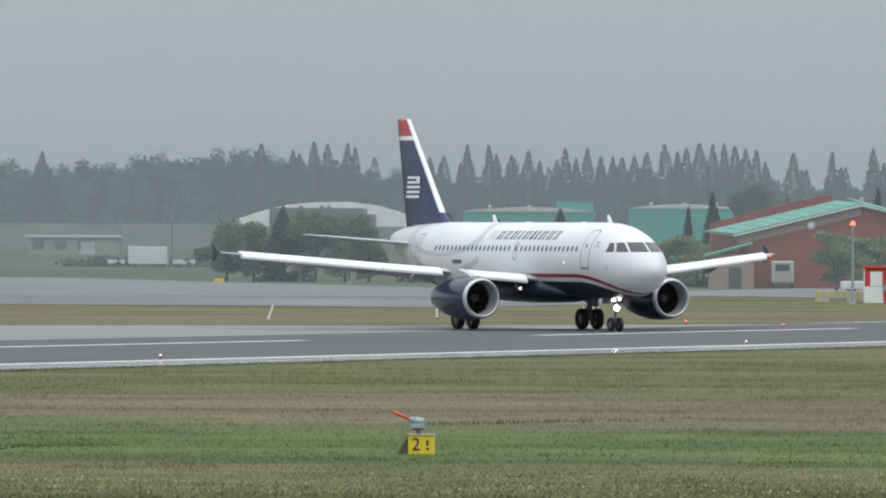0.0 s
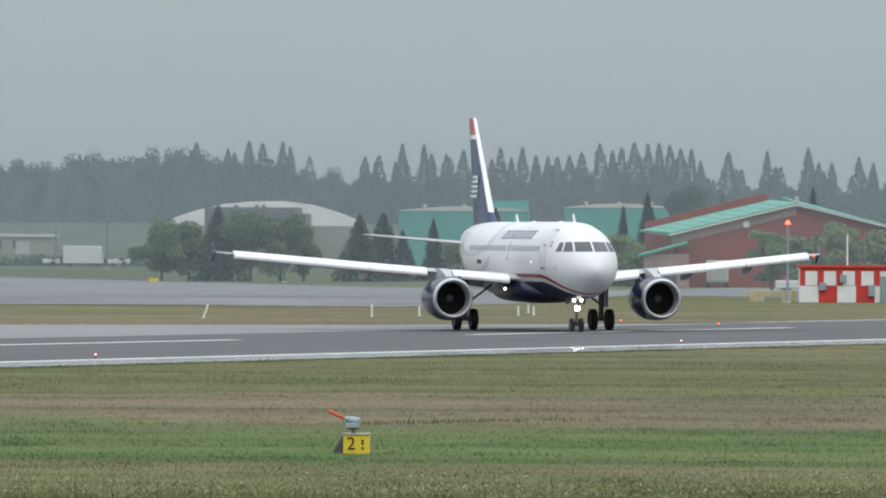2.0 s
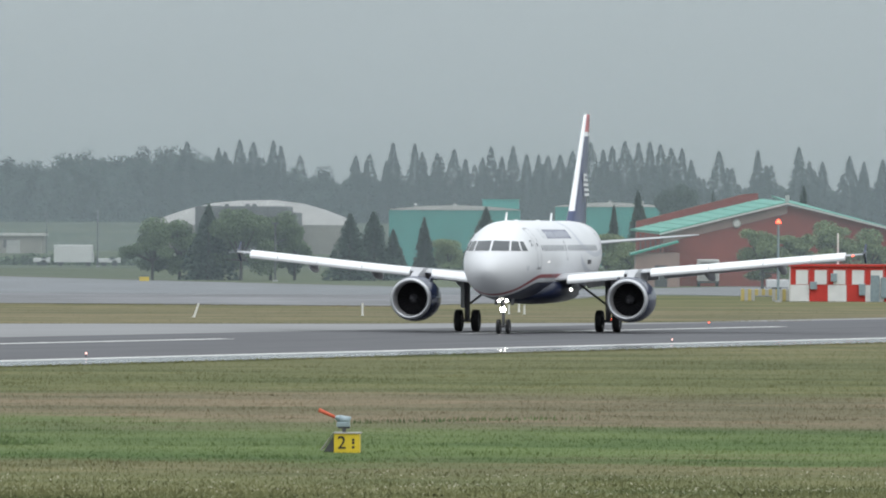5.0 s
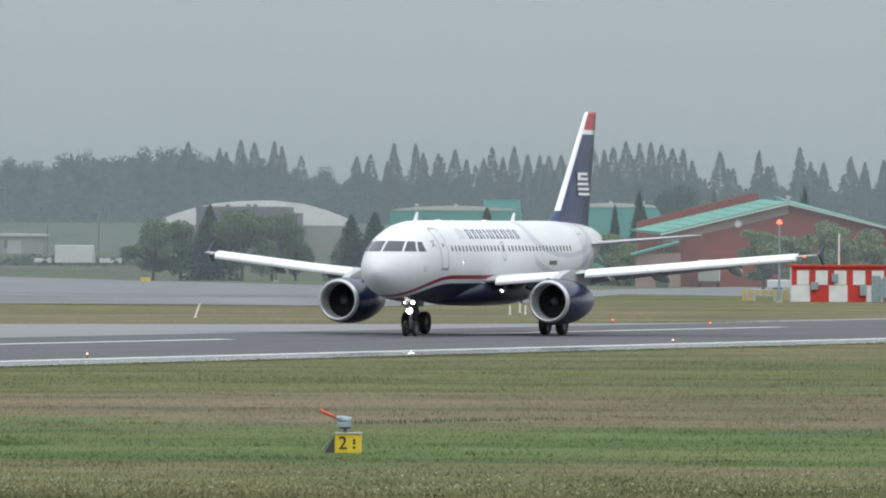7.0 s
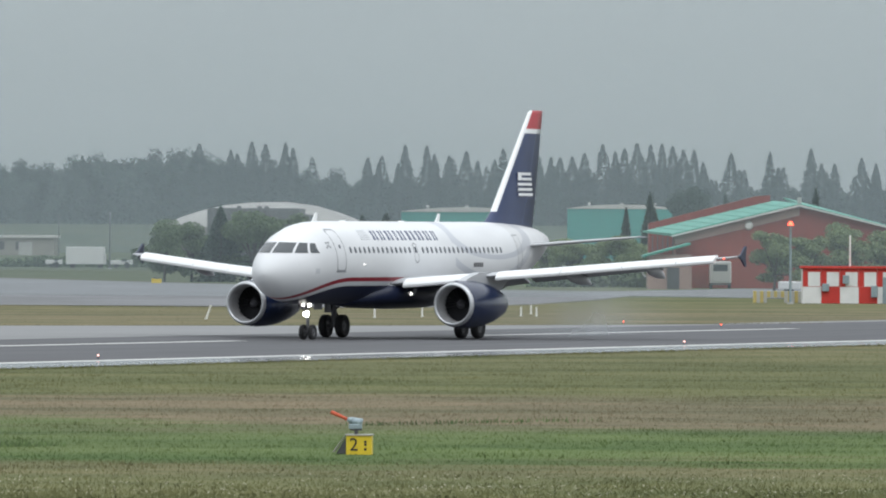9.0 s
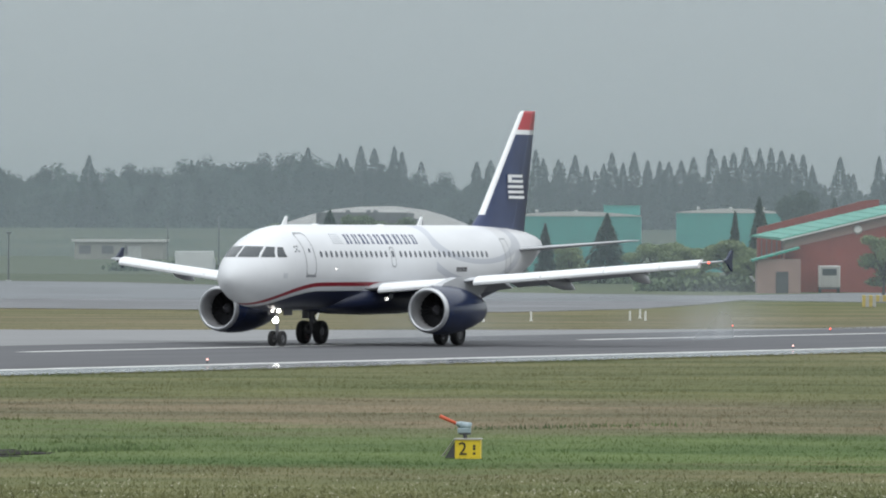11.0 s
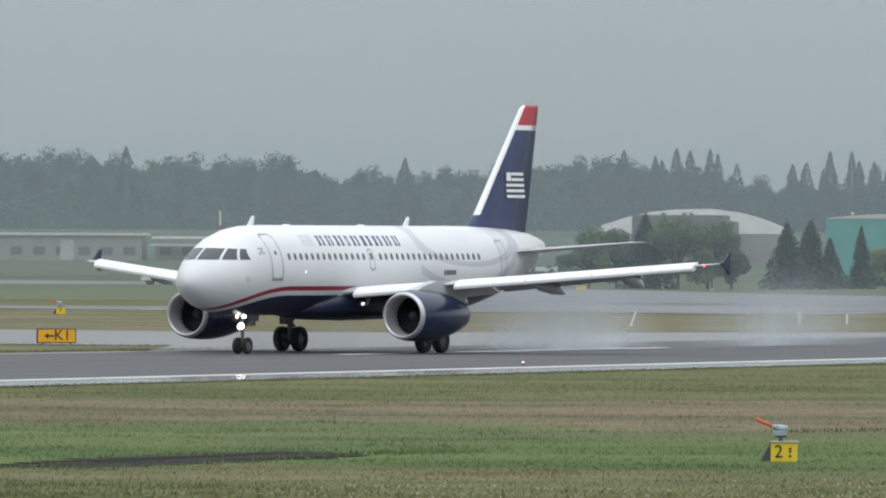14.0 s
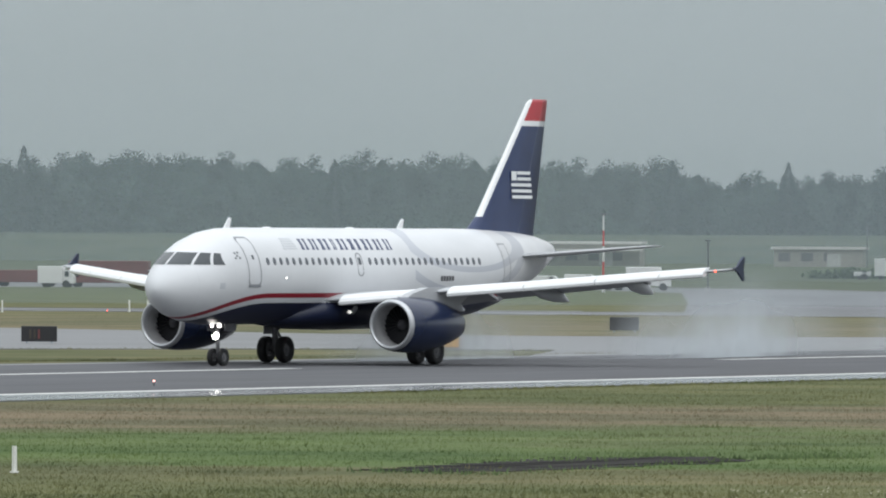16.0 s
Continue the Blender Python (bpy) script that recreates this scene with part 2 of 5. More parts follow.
def fuselage_paint():
    """White upper hull; red, white and navy bands that sweep up from the nose gear; grey swirls aft."""
    m = Nodes("airliner_hull_paint", 0.36, 0, 0.4)
    sep = m.n.new("ShaderNodeSeparateXYZ")
    m.put(m.co, sep.inputs[0])
    x, z = sep.outputs["X"], sep.outputs["Z"]
    ahead = m.math("MAXIMUM", m.math("ADD", x, -4.6), 0.0)
    line = m.math("SUBTRACT", 3.10, m.math("MULTIPLY", m.math("MULTIPLY", ahead, ahead), 0.042))
    dist = m.math("SUBTRACT", z, line)
    red = m.math("MULTIPLY", m.math("LESS_THAN", dist, 0.0), m.math("GREATER_THAN", dist, -0.20))
    navy = m.math("LESS_THAN", dist, -0.42)
    dirt = m.ramp(m.noise(0.5, 5, (0.4, 1, 1)), [(0.3, (0.60, 0.61, 0.63)), (0.7, (0.70, 0.71, 0.73))])
    seam = m.math("LESS_THAN", m.math("ABSOLUTE", m.math("SUBTRACT", m.math("FRACT", m.math("DIVIDE", x, 2.13)), 0.5)), 0.006)
    white = m.mix(m.math("MULTIPLY", seam, 0.25), dirt, (0.5, 0.51, 0.53))

    def swirl(cx, cz, rx, rz, wide):
        a = m.math("DIVIDE", m.math("SUBTRACT", x, cx), rx)
        b = m.math("DIVIDE", m.math("SUBTRACT", z, cz), rz)
        d = m.math("SQRT", m.math("ADD", m.math("MULTIPLY", a, a), m.math("MULTIPLY", b, b)))
        return m.math("LESS_THAN", m.math("ABSOLUTE", m.math("SUBTRACT", d, 1.0)), wide)
    aft = m.math("LESS_THAN", x, -7.4)
    both = m.math("MAXIMUM", swirl(-12.6, 5.35, 5.0, 1.25, 0.10), swirl(-12.0, 5.1, 5.8, 2.0, 0.07))
    white = m.mix(m.math("MULTIPLY", m.math("MULTIPLY", both, aft), 0.85), white, (0.44, 0.46, 0.51))
    soot = m.math("MULTIPLY", m.math("LESS_THAN", x, -15.5), m.math("MULTIPLY", m.noise(0.8, 4), 0.55))
    white = m.mix(soot, white, (0.40, 0.39, 0.38))
    col = m.mix(navy, white, (0.011, 0.016, 0.042))
    col = m.mix(red, col, (0.27, 0.015, 0.030))
    m.color(col)
    m.bump(m.noise(1.2, 3), 0.05, 0.02)
    return m.mat


def fin_paint():
    """Navy fin with a red cap, a white band and a white leading edge."""
    m = Nodes("airliner_fin_paint", 0.28)
    sep = m.n.new("ShaderNodeSeparateXYZ")
    m.put(m.co, sep.inputs[0])
    x, z = sep.outputs["X"], sep.outputs["Z"]
    edge = m.math("ADD", -15.60, m.math("MULTIPLY", m.math("SUBTRACT", z, 5.9), -0.884))
    back = m.math("SUBTRACT", edge, x)
    lead = m.math("MULTIPLY", m.math("LESS_THAN", back, 0.30), m.math("GREATER_THAN", z, 6.45))
    redz = m.math("GREATER_THAN", z, 10.78)
    whz = m.math("MULTIPLY", m.math("GREATER_THAN", z, 10.55), m.math("LESS_THAN", z, 10.79))
    navy = m.ramp(m.noise(0.8, 4), [(0.3, (0.018, 0.032, 0.095)), (0.7, (0.026, 0.044, 0.12))])
    col = m.mix(redz, navy, (0.44, 0.028, 0.040))
    col = m.mix(m.math("MAXIMUM", lead, whz), col, (0.80, 0.81, 0.82))
    return m.color(col).mat


M_HULL = fuselage_paint()
M_FIN = fin_paint()


# ---- building helpers ----
def mesh_of(name, bm, mats, smooth=False):
    me = bpy.data.meshes.new(name)
    bm.to_mesh(me)
    bm.free()
    for mt in mats if isinstance(mats, (list, tuple)) else [mats]:
        me.materials.append(mt)
    if smooth:
        for p in me.polygons:
            p.use_smooth = True
    return me


def thing(name, label, category, m=None, group="", kind=""):
    ob = tagged(new(name), label, category, group, kind)
    ob.empty_display_size = 0.2
    if m is not None:
        ob.matrix_basis = m
    return ob


def part(name, bm, mat, parent, label="", smooth=False):
    ob = new(name, mesh_of(name, bm, mat, smooth))
    ob.parent = parent
    return tagged(ob, label)


def box(bm, x0, x1, y0, y1, z0, z1, bevel=0.0, mi=0):
    c = Matrix.Translation(((x0 + x1) / 2, (y0 + y1) / 2, (z0 + z1) / 2)) @ Matrix.Diagonal((x1 - x0, y1 - y0, z1 - z0, 1))
    g = bmesh.ops.create_cube(bm, size=1, matrix=c)
    if bevel:
        es = {e for v in g["verts"] for e in v.link_edges}
        bmesh.ops.bevel(bm, geom=list(es), offset=bevel, segments=2, affect="EDGES", profile=0.5)
    return bm


def boxed(x0, x1, y0, y1, z0, z1, bevel=0.0):
    return box(bmesh.new(), x0, x1, y0, y1, z0, z1, bevel)


def rod(bm, a, b, r0, r1=None, seg=10):
    a, b = Vector(a), Vector(b)
    d = b - a
    m = Matrix.Translation((a + b) / 2) @ d.to_track_quat("Z", "Y").to_matrix().to_4x4()
    bmesh.ops.create_cone(bm, cap_ends=True, segments=seg, radius1=r0, radius2=r0 if r1 is None else r1, depth=d.length, matrix=m)
    return bm


def rodded(a, b, r0, r1=None, seg=10):
    return rod(bmesh.new(), a, b, r0, r1, seg)


def skin(bm, rings, close=True, caps=True):
    """A surface through rings of points with equal counts."""
    vs = [[bm.verts.new(p) for p in r] for r in rings]
    n = len(vs[0])
    for a, b in zip(vs, vs[1:]):
        for k in range(n if close else n - 1):
            j = (k + 1) % n
            bm.faces.new((a[k], a[j], b[j], b[k]))
    if caps:
        bm.faces.new(vs[0][::-1])
        bm.faces.new(vs[-1])
    bmesh.ops.recalc_face_normals(bm, faces=bm.faces[:])
    return bm


def lathe(profile, axis_z=0.0, cy=0.0, seg=36, caps=False):
    """Turned about a fore-and-aft axis; the profile is (x, radius)."""
    rings = [[(x, cy + r * math.cos(2 * math.pi * k / seg), axis_z + r * math.sin(2 * math.pi * k / seg)) for k in range(seg)] for x, r in profile]
    return skin(bmesh.new(), rings, True, caps)


def prism(outline, y0, y1):
    """An outline in x and z, given thickness across y."""
    return skin(bmesh.new(), [[(x, y0, z) for x, z in outline], [(x, y1, z) for x, z in outline]])


def text_mesh(body, size, thick):
    cu = bpy.data.curves.new("lettering", "FONT")
    cu.body, cu.size, cu.extrude = body, size, thick
    cu.align_x, cu.align_y = "CENTER", "CENTER"
    ob = bpy.data.objects.new("lettering", cu)
    scene.collection.objects.link(ob)
    bpy.context.view_layer.update()
    me = bpy.data.meshes.new_from_object(ob.evaluated_get(bpy.context.evaluated_depsgraph_get()))
    bpy.data.objects.remove(ob)
    bpy.data.curves.remove(cu)
    return me


# ---- ground, runway and taxiways ----
BEARING = 23.0
WAY = Vector((math.sin(radians(BEARING)), math.cos(radians(BEARING)), 0))
SIDE = Vector((-WAY.y, WAY.x, 0))
ROOT = Vector((-19.8, 388.2, 0))


def rw(s, o):
    """A place by its distance along the runway and across it."""
    p = ROOT + WAY * s + SIDE * o
    return (p.x, p.y)


def slab(name, pts, top, mat, m=None):
    bm = bmesh.new()
    lo = [bm.verts.new((x, y, top - 0.4)) for x, y in pts]
    hi = [bm.verts.new((x, y, top)) for x, y in pts]
    bm.faces.new(hi)
    n = len(pts)
    for k in range(n):
        bm.faces.new((lo[k], lo[(k + 1) % n], hi[(k + 1) % n], hi[k]))
    bmesh.ops.recalc_face_normals(bm, faces=bm.faces[:])
    if m is not None:
        bmesh.ops.transform(bm, matrix=m.inverted(), verts=bm.verts[:])
    ob = new(name, mesh_of(name, bm, mat))
    if m is not None:
        ob.matrix_basis = m
    return ob


def ground():
    bm = bmesh.new()
    bmesh.ops.create_grid(bm, x_segments=60, y_segments=60, size=1, matrix=Matrix.Diagonal((3000, 3000, 1, 1)))
    for v in bm.verts:
        if v.co.y < 160 and abs(v.co.x) < 400:
            v.co.z = -0.2
    ob = new("ground", mesh_of("ground", bm, M_GRASS))
    tagged(ob, "rough airfield grass, green and dry tan strips", "grass", "", "structure")


RW_POSE = Matrix.Translation(ROOT) @ pose(0, 0, 0, 0, 0, 90 - BEARING)


def pavements():
    t = lambda ob, label, cat: tagged(ob, label, cat, "", "structure")
    far = 1500
    t(slab("runway", [rw(-420, -4.9), rw(far, -4.9), rw(far, 30.5), rw(20, 30.5), rw(-30, 33.5), rw(-420, 33.5)], 0.050, M_ASPHALT, RW_POSE), "wet dark asphalt runway with rubber streaks", "runway")
    t(slab("runway_shoulder", [rw(-420, -11.2), rw(far, -11.2), rw(far, -4.9), rw(-420, -4.9)], 0.046, M_SHOULDER, RW_POSE), "pale wet concrete runway shoulder", "pavement")
    t(slab("apron", [rw(22, 30.4), rw(152, 30.4), (15.7, 546), (2.7, 532), (-10.3, 523), (-35.1, 513), (-47.4, 514), (-60, 521), (-82.7, 546), (-120, 590), (-190, 640), (-178, 480), (-110, 428), (-90, 433), (-66.9, 441.8), (-48.6, 450), (-40, 446.5)], 0.042, M_CONCRETE), "pale wet concrete turn-off beside the runway", "pavement")
    t(slab("far_shoulder", [rw(154, 30.5), rw(far, 30.5), rw(far, 34), rw(154, 34)], 0.042, M_CONCRETE, RW_POSE), "pale far shoulder of the runway", "pavement")
    t(slab("far_shoulder", [rw(-420, 33.5), rw(-30, 33.5), rw(20, 30.6), rw(28, 32.2), rw(-5, 34.6), rw(-60, 39.5), rw(-420, 42)], 0.042, M_CONCRETE, RW_POSE), "pale far shoulder of the runway", "pavement")
    t(slab("taxiway", [(-260, 740), (-60, 664), (-33, 658), (-12, 645), (-2, 684), (3, 735), (6, 780), (4, 837), (-14, 865), (-39, 945), (-62, 1026), (-85, 1060), (-120, 1100), (-400, 1250)], 0.038, M_TAXI), "grey wet taxiway far behind the runway", "taxiway")
    t(slab("service_road", [(6, 780), (40, 720), (90, 700), (90, 880), (33, 879), (18, 888), (4, 838)], 0.034, M_TAXI), "wet grey service yard by the red building", "road")
    t(slab("grass_island_path", [(-112, 676), (-94, 692), (-60, 690), (-60, 696), (-94, 699), (-114, 683)], 0.062, M_CONCRETE), "thin pale path in the grass", "path")
    # the wedge of grass between two far taxiways
    t(slab("grass_wedge", [(-300, 770), (-52, 690), (-60, 800), (-71.5, 945), (-90, 1010), (-300, 1010)], 0.060, M_GRASS), "wedge of green grass between taxiways", "grass")
    bm = bmesh.new()
    box(bm, -420, far, -5.7, -4.8, 0.03, 0.056)
    ob = new("edge_line", mesh_of("edge_line", bm, M_LINE))
    ob.matrix_basis = RW_POSE
    t(ob, "worn white runway edge line", "marking")
    for a, b in ((-230, -185), (-140, -100), (-62, -19), (20.5, 55.4), (84.4, 129.4), (158, 195), (222, 258), (285, 320)):
        ob = new("centre_stripe", mesh_of("centre_stripe", boxed(0, b - a, -0.45, 0.45, 0.03, 0.057), M_LINE))
        ob.matrix_basis = RW_POSE @ pose(a, 19.2, 0)
        tagged(ob, "white painted runway centreline stripe", "marking", "centreline stripes", "structure")
    rng = random.Random(3)
    ring = [(-20.2, 227), (-17.0, 229), (-15.6, 225.5), (-16.0, 222.6), (-18.6, 216), (-21.2, 212), (-23.6, 213.2), (-22.5, 218)]
    rough = []
    for a, b in zip(ring, ring[1:] + ring[:1]):
        for j in range(12):
            u = j / 12
            rough.append((a[0] + (b[0] - a[0]) * u + rng.uniform(-0.6, 0.6), a[1] + (b[1] - a[1]) * u + rng.uniform(-0.5, 0.5)))
    t(slab("mud_patch", rough, 0.012, M_DIRT), "dark wet bare patch in the grass", "mud")


def blades():
    """Tufts over the near field, joined into one piece."""
    rng = np.random.default_rng(4)
    n = 175000
    y = 182 + 255 * rng.random(n) ** 1.3
    x = (-0.155 + 0.20 * rng.random(n)) * y
    d = (x - ROOT.x) * SIDE.x + (y - ROOT.y) * SIDE.y
    mud = (np.abs(y - 221 - (x + 19) * 1.6) < 6.5) & (x > -24.5) & (x < -14.8)
    keep = (d < -11.2) & (~mud | (rng.random(n) < 0.06))
    x, y = x[keep], y[keep]
    n = len(x)
    tall = rng.random(n) ** 4
    h = 0.012 + 0.022 * rng.random(n) + 0.055 * tall
    w = 0.010 + 0.022 * rng.random(n)
    a = (rng.random(n) - 0.5) * 2.0
    vs = np.zeros((n, 3, 3))
    cx, sx = np.cos(a) * w, np.sin(a) * w
    lean = rng.normal(0, 0.04, (n, 2))
    vs[:, 0] = np.stack([x - cx, y - sx, np.full(n, -0.03)], 1)
    vs[:, 1] = np.stack([x + cx, y + sx, np.full(n, -0.03)], 1)
    vs[:, 2] = np.stack([x + lean[:, 0], y + lean[:, 1], h], 1)
    idx = np.arange(n)[:, None] * 3 + np.array([0, 1, 2])[None]
    me = bpy.data.meshes.new("grass_tufts")
    me.from_pydata(vs.reshape(-1, 3).tolist(), [], idx.tolist())
    me.materials.append(M_BLADES)
    for f in me.polygons:
        f.use_smooth = True
    me.normals_split_custom_set_from_vertices([(0.0, -0.25, 0.97)] * len(me.vertices))
    ob = new("grass_tufts", me)
    tagged(ob, "short tufted airfield grass, part dried out", "grass", "", "stuff")


def tuft_sheet(name, x, y, h, w, mat, label, rng, z=-0.03):
    n = len(x)
    a = (rng.random(n) - 0.5) * 2.0
    cx, sx = np.cos(a) * w, np.sin(a) * w
    lean = rng.normal(0, 0.05, (n, 2))
    vs = np.zeros((n, 3, 3))
    vs[:, 0] = np.stack([x - cx, y - sx, np.full(n, z)], 1)
    vs[:, 1] = np.stack([x + cx, y + sx, np.full(n, z)], 1)
    vs[:, 2] = np.stack([x + lean[:, 0], y + lean[:, 1], h], 1)
    me = bpy.data.meshes.new(name)
    me.from_pydata(vs.reshape(-1, 3).tolist(), [], np.arange(n * 3).reshape(n, 3).tolist())
    me.materials.append(mat)
    for f in me.polygons:
        f.use_smooth = True
    me.normals_split_custom_set_from_vertices([(0.0, -0.25, 0.97)] * len(me.vertices))
    return tagged(new(name, me), label, "grass", "", "stuff")


def rough_grass():
    """Longer grass between the pavements, along their edges, and small white flowers near by."""
    rng = np.random.default_rng(8)
    n = 14000
    y = 524 + 133 * rng.random(n)
    x = (-0.20 + 0.27 * rng.random(n)) * y
    ok = (y < 656 - 0.45 * np.maximum(x + 33, 0)) & (y > 532 + 0.9 * np.maximum(x - 1, 0)) & (y > 521 - 1.15 * np.minimum(x + 60, 0))
    x, y = x[ok], y[ok]
    tuft_sheet("rough_grass", x, y, 0.03 + 0.08 * rng.random(len(x)) ** 2, 0.010 + 0.02 * rng.random(len(x)), M_BLADES, "rough half-dry grass between pavements", rng)
    xs, ys = [], []
    lines = [((-47, 514.3), (-35.1, 513.4), 500), ((-35.1, 513.4), (-10.3, 523.4), 1200), ((-10.3, 523.4), (15.7, 546.4), 1200), ((-36, 437), (-62, 394), 1500), ((-40, 447), (-48.6, 450.5), 300), ((-48.6, 450.5), (-90, 433), 900), ((-60, 663), (-10, 641), 1600)]
    for a, b, k in lines:
        u = rng.random(k)
        xs.append(a[0] + (b[0] - a[0]) * u)
        ys.append(a[1] + (b[1] - a[1]) * u + rng.normal(0, 0.5, k))
    for s in np.linspace(-70, 75, 30):
        u = s + 5 * rng.random(110)
        o = -11.6 - np.abs(rng.normal(0, 0.5, 110))
        xs.append(ROOT.x + WAY.x * u + SIDE.x * o)
        ys.append(ROOT.y + WAY.y * u + SIDE.y * o)
    x, y = np.concatenate(xs), np.concatenate(ys)
    tuft_sheet("grass_fringe", x, y, 0.05 + 0.09 * rng.random(len(x)) ** 2, 0.025 + 0.04 * rng.random(len(x)), M_BLADES, "uneven grass fringe along the pavement edges", rng)
    # clumps of longer grass, and two low banks beside the bare patch and the cannon
    c = np.stack([rng.uniform(-0.15, 0.045, 420), 186 + 190 * rng.random(420) ** 1.2], 1)
    c[:, 0] *= c[:, 1]
    p = c[rng.integers(0, 420, 9000)] + rng.normal(0, (0.55, 0.5), (9000, 2))
    p = p[(p[:, 0] - ROOT.x) * SIDE.x + (p[:, 1] - ROOT.y) * SIDE.y < -11.5]
    tuft_sheet("grass_clumps", p[:, 0], p[:, 1], 0.05 + 0.09 * rng.random(len(p)) ** 2, 0.012 + 0.02 * rng.random(len(p)), M_BLADES, "scattered clumps of longer grass", rng)
    xs, ys = [], []
    for a, b, k, spread in (((-5.6, 254.6), (0.3, 262.0), 240, 0.5), ((-15.6, 226.3), (-13.0, 229.4), 420, 0.45), ((-23.8, 212.6), (-20.5, 209.8), 160, 0.4), ((-20.5, 209.8), (-15.8, 223.8), 110, 0.4), ((-22.8, 219.5), (-17.0, 230.5), 400, 0.45)):
        u = rng.random(k)
        xs.append(a[0] + (b[0] - a[0]) * u + rng.normal(0, spread, k))
        ys.append(a[1] + (b[1] - a[1]) * u + rng.normal(0, spread, k))
    x, y = np.concatenate(xs), np.concatenate(ys)
    tuft_sheet("bank_grass", x, y, 0.06 + 0.11 * rng.random(len(x)) ** 1.5, 0.014 + 0.022 * rng.random(len(x)), M_BANK, "lush green grass along low banks", rng)
    c = np.stack([rng.uniform(-13, 10, 60), rng.uniform(184, 204, 60)], 1)
    p = c[rng.integers(0, 60, 650)] + rng.normal(0, (1.2, 0.8), (650, 2))
    tuft_sheet("white_flowers", p[:, 0], p[:, 1], 0.08 + 0.03 * rng.random(650), 0.010 + 0.012 * rng.random(650), M_FLOWER, "small white clover flowers in the grass", rng, 0.06)


# ---- the airliner ----
HULL = [(0.0, 3.26, 0.03, 0.03), (-0.06, 3.26, 0.24, 0.26), (-0.2, 3.27, 0.45, 0.48), (-0.5, 3.31, 0.76, 0.80), (-1.0, 3.37, 1.09, 1.13), (-1.6, 3.45, 1.38, 1.40),
        (-2.3, 3.55, 1.64, 1.61), (-3.0, 3.65, 1.83, 1.76), (-4.0, 3.75, 1.99, 1.88), (-5.0, 3.81, 2.05, 1.94), (-6.5, 3.83, 2.07, 1.975), (-9.0, 3.83, 2.07, 1.975),
        (-13.0, 3.83, 2.07, 1.975), (-18.0, 3.83, 2.07, 1.975), (-22.0, 3.83, 2.07, 1.975), (-24.0, 3.88, 2.03, 1.95), (-26.0, 3.99, 1.91, 1.84), (-28.0, 4.17, 1.70, 1.60),
        (-30.0, 4.40, 1.38, 1.26), (-32.0, 4.66, 0.95, 0.82), (-33.2, 4.82, 0.58, 0.46), (-33.8, 4.88, 0.36, 0.28), (-34.0, 4.90, 0.20, 0.16)]
NOSE = 11.0


def hull_at(x):
    for a, b in zip(HULL, HULL[1:]):
        if b[0] <= x <= a[0]:
            k = (x - a[0]) / (b[0] - a[0])
            return [a[i] + (b[i] - a[i]) * k for i in (1, 2, 3)]
    return HULL[-1][1:]


def on_hull(x, z, side, out=0.012):
    """A point on the hull's skin, pushed out a little."""
    zc, rz, ry = hull_at(x)
    q = max(-0.999, min(0.999, (z - zc) / rz))
    return Vector((x + NOSE, side * (ry * math.sqrt(1 - q * q) + out * math.sqrt(1 - q * q)), z + out * q))


def patch(points, side, out=0.012, cut=0.25):
    """A thin plate that follows the hull inside an outline of (x, z)."""
    bm = bmesh.new()
    n = len(points)
    dense = []
    for k in range(n):
        a, b = points[k], points[(k + 1) % n]
        m = max(1, int(math.dist(a, b) / cut))
        dense += [(a[0] + (b[0] - a[0]) * j / m, a[1] + (b[1] - a[1]) * j / m) for j in range(m)]
    cx, cz = sum(p[0] for p in dense) / len(dense), sum(p[1] for p in dense) / len(dense)
    rings = []
    for f, o in ((1.0, -0.02), (1.0, out), (0.66, out), (0.33, out), (0.02, out)):
        rings.append([on_hull(cx + (x - cx) * f, cz + (z - cz) * f, side, o) for x, z in dense])
    skin(bm, rings, True, False)
    return bm


def from_ahead(y, z, side, out=0.014):
    """The point of the nose that shows at y and z to one who stands ahead of it."""
    x = 0.0
    while x > -9:
        zc, rz, ry = hull_at(x)
        if ((z - zc) / rz) ** 2 + (y / ry) ** 2 <= 1:
            break
        x -= 0.01
    zc, rz, ry = hull_at(x)
    nrm = Vector((0.55, y / ry, (z - zc) / rz)).normalized() * out
    return Vector((x + NOSE + nrm.x, side * (y + nrm.y), z + nrm.z))


def pane(points, side):
    bm = bmesh.new()
    a, b, c, d = [Vector(p) for p in points]
    rows = []
    for i in range(7):
        u = i / 6
        lo, hi = a.lerp(b, u), d.lerp(c, u)
        rows.append([from_ahead(*lo.lerp(hi, j / 5), side) for j in range(6)])
    return skin(bm, rows, False, False)


def strip(points, side, wide, out=0.01):
    """A narrow closed band round an outline on the hull."""
    bm = bmesh.new()
    n = len(points)
    cx, cz = sum(p[0] for p in points) / n, sum(p[1] for p in points) / n
    for k in range(n):
        a, b = points[k], points[(k + 1) % n]
        m = max(1, int(math.dist(a, b) / 0.25))
        seq = [(a[0] + (b[0] - a[0]) * j / m, a[1] + (b[1] - a[1]) * j / m) for j in range(m + 1)]

        def inner(p):
            dx, dz = cx - p[0], cz - p[1]
            return (p[0] + math.copysign(min(abs(dx), wide), dx), p[1] + math.copysign(min(abs(dz), wide), dz))
        skin(bm, [[on_hull(x, z, side, out) for x, z in seq], [on_hull(*inner(p), side, out) for p in seq]], False, False)
    return bm


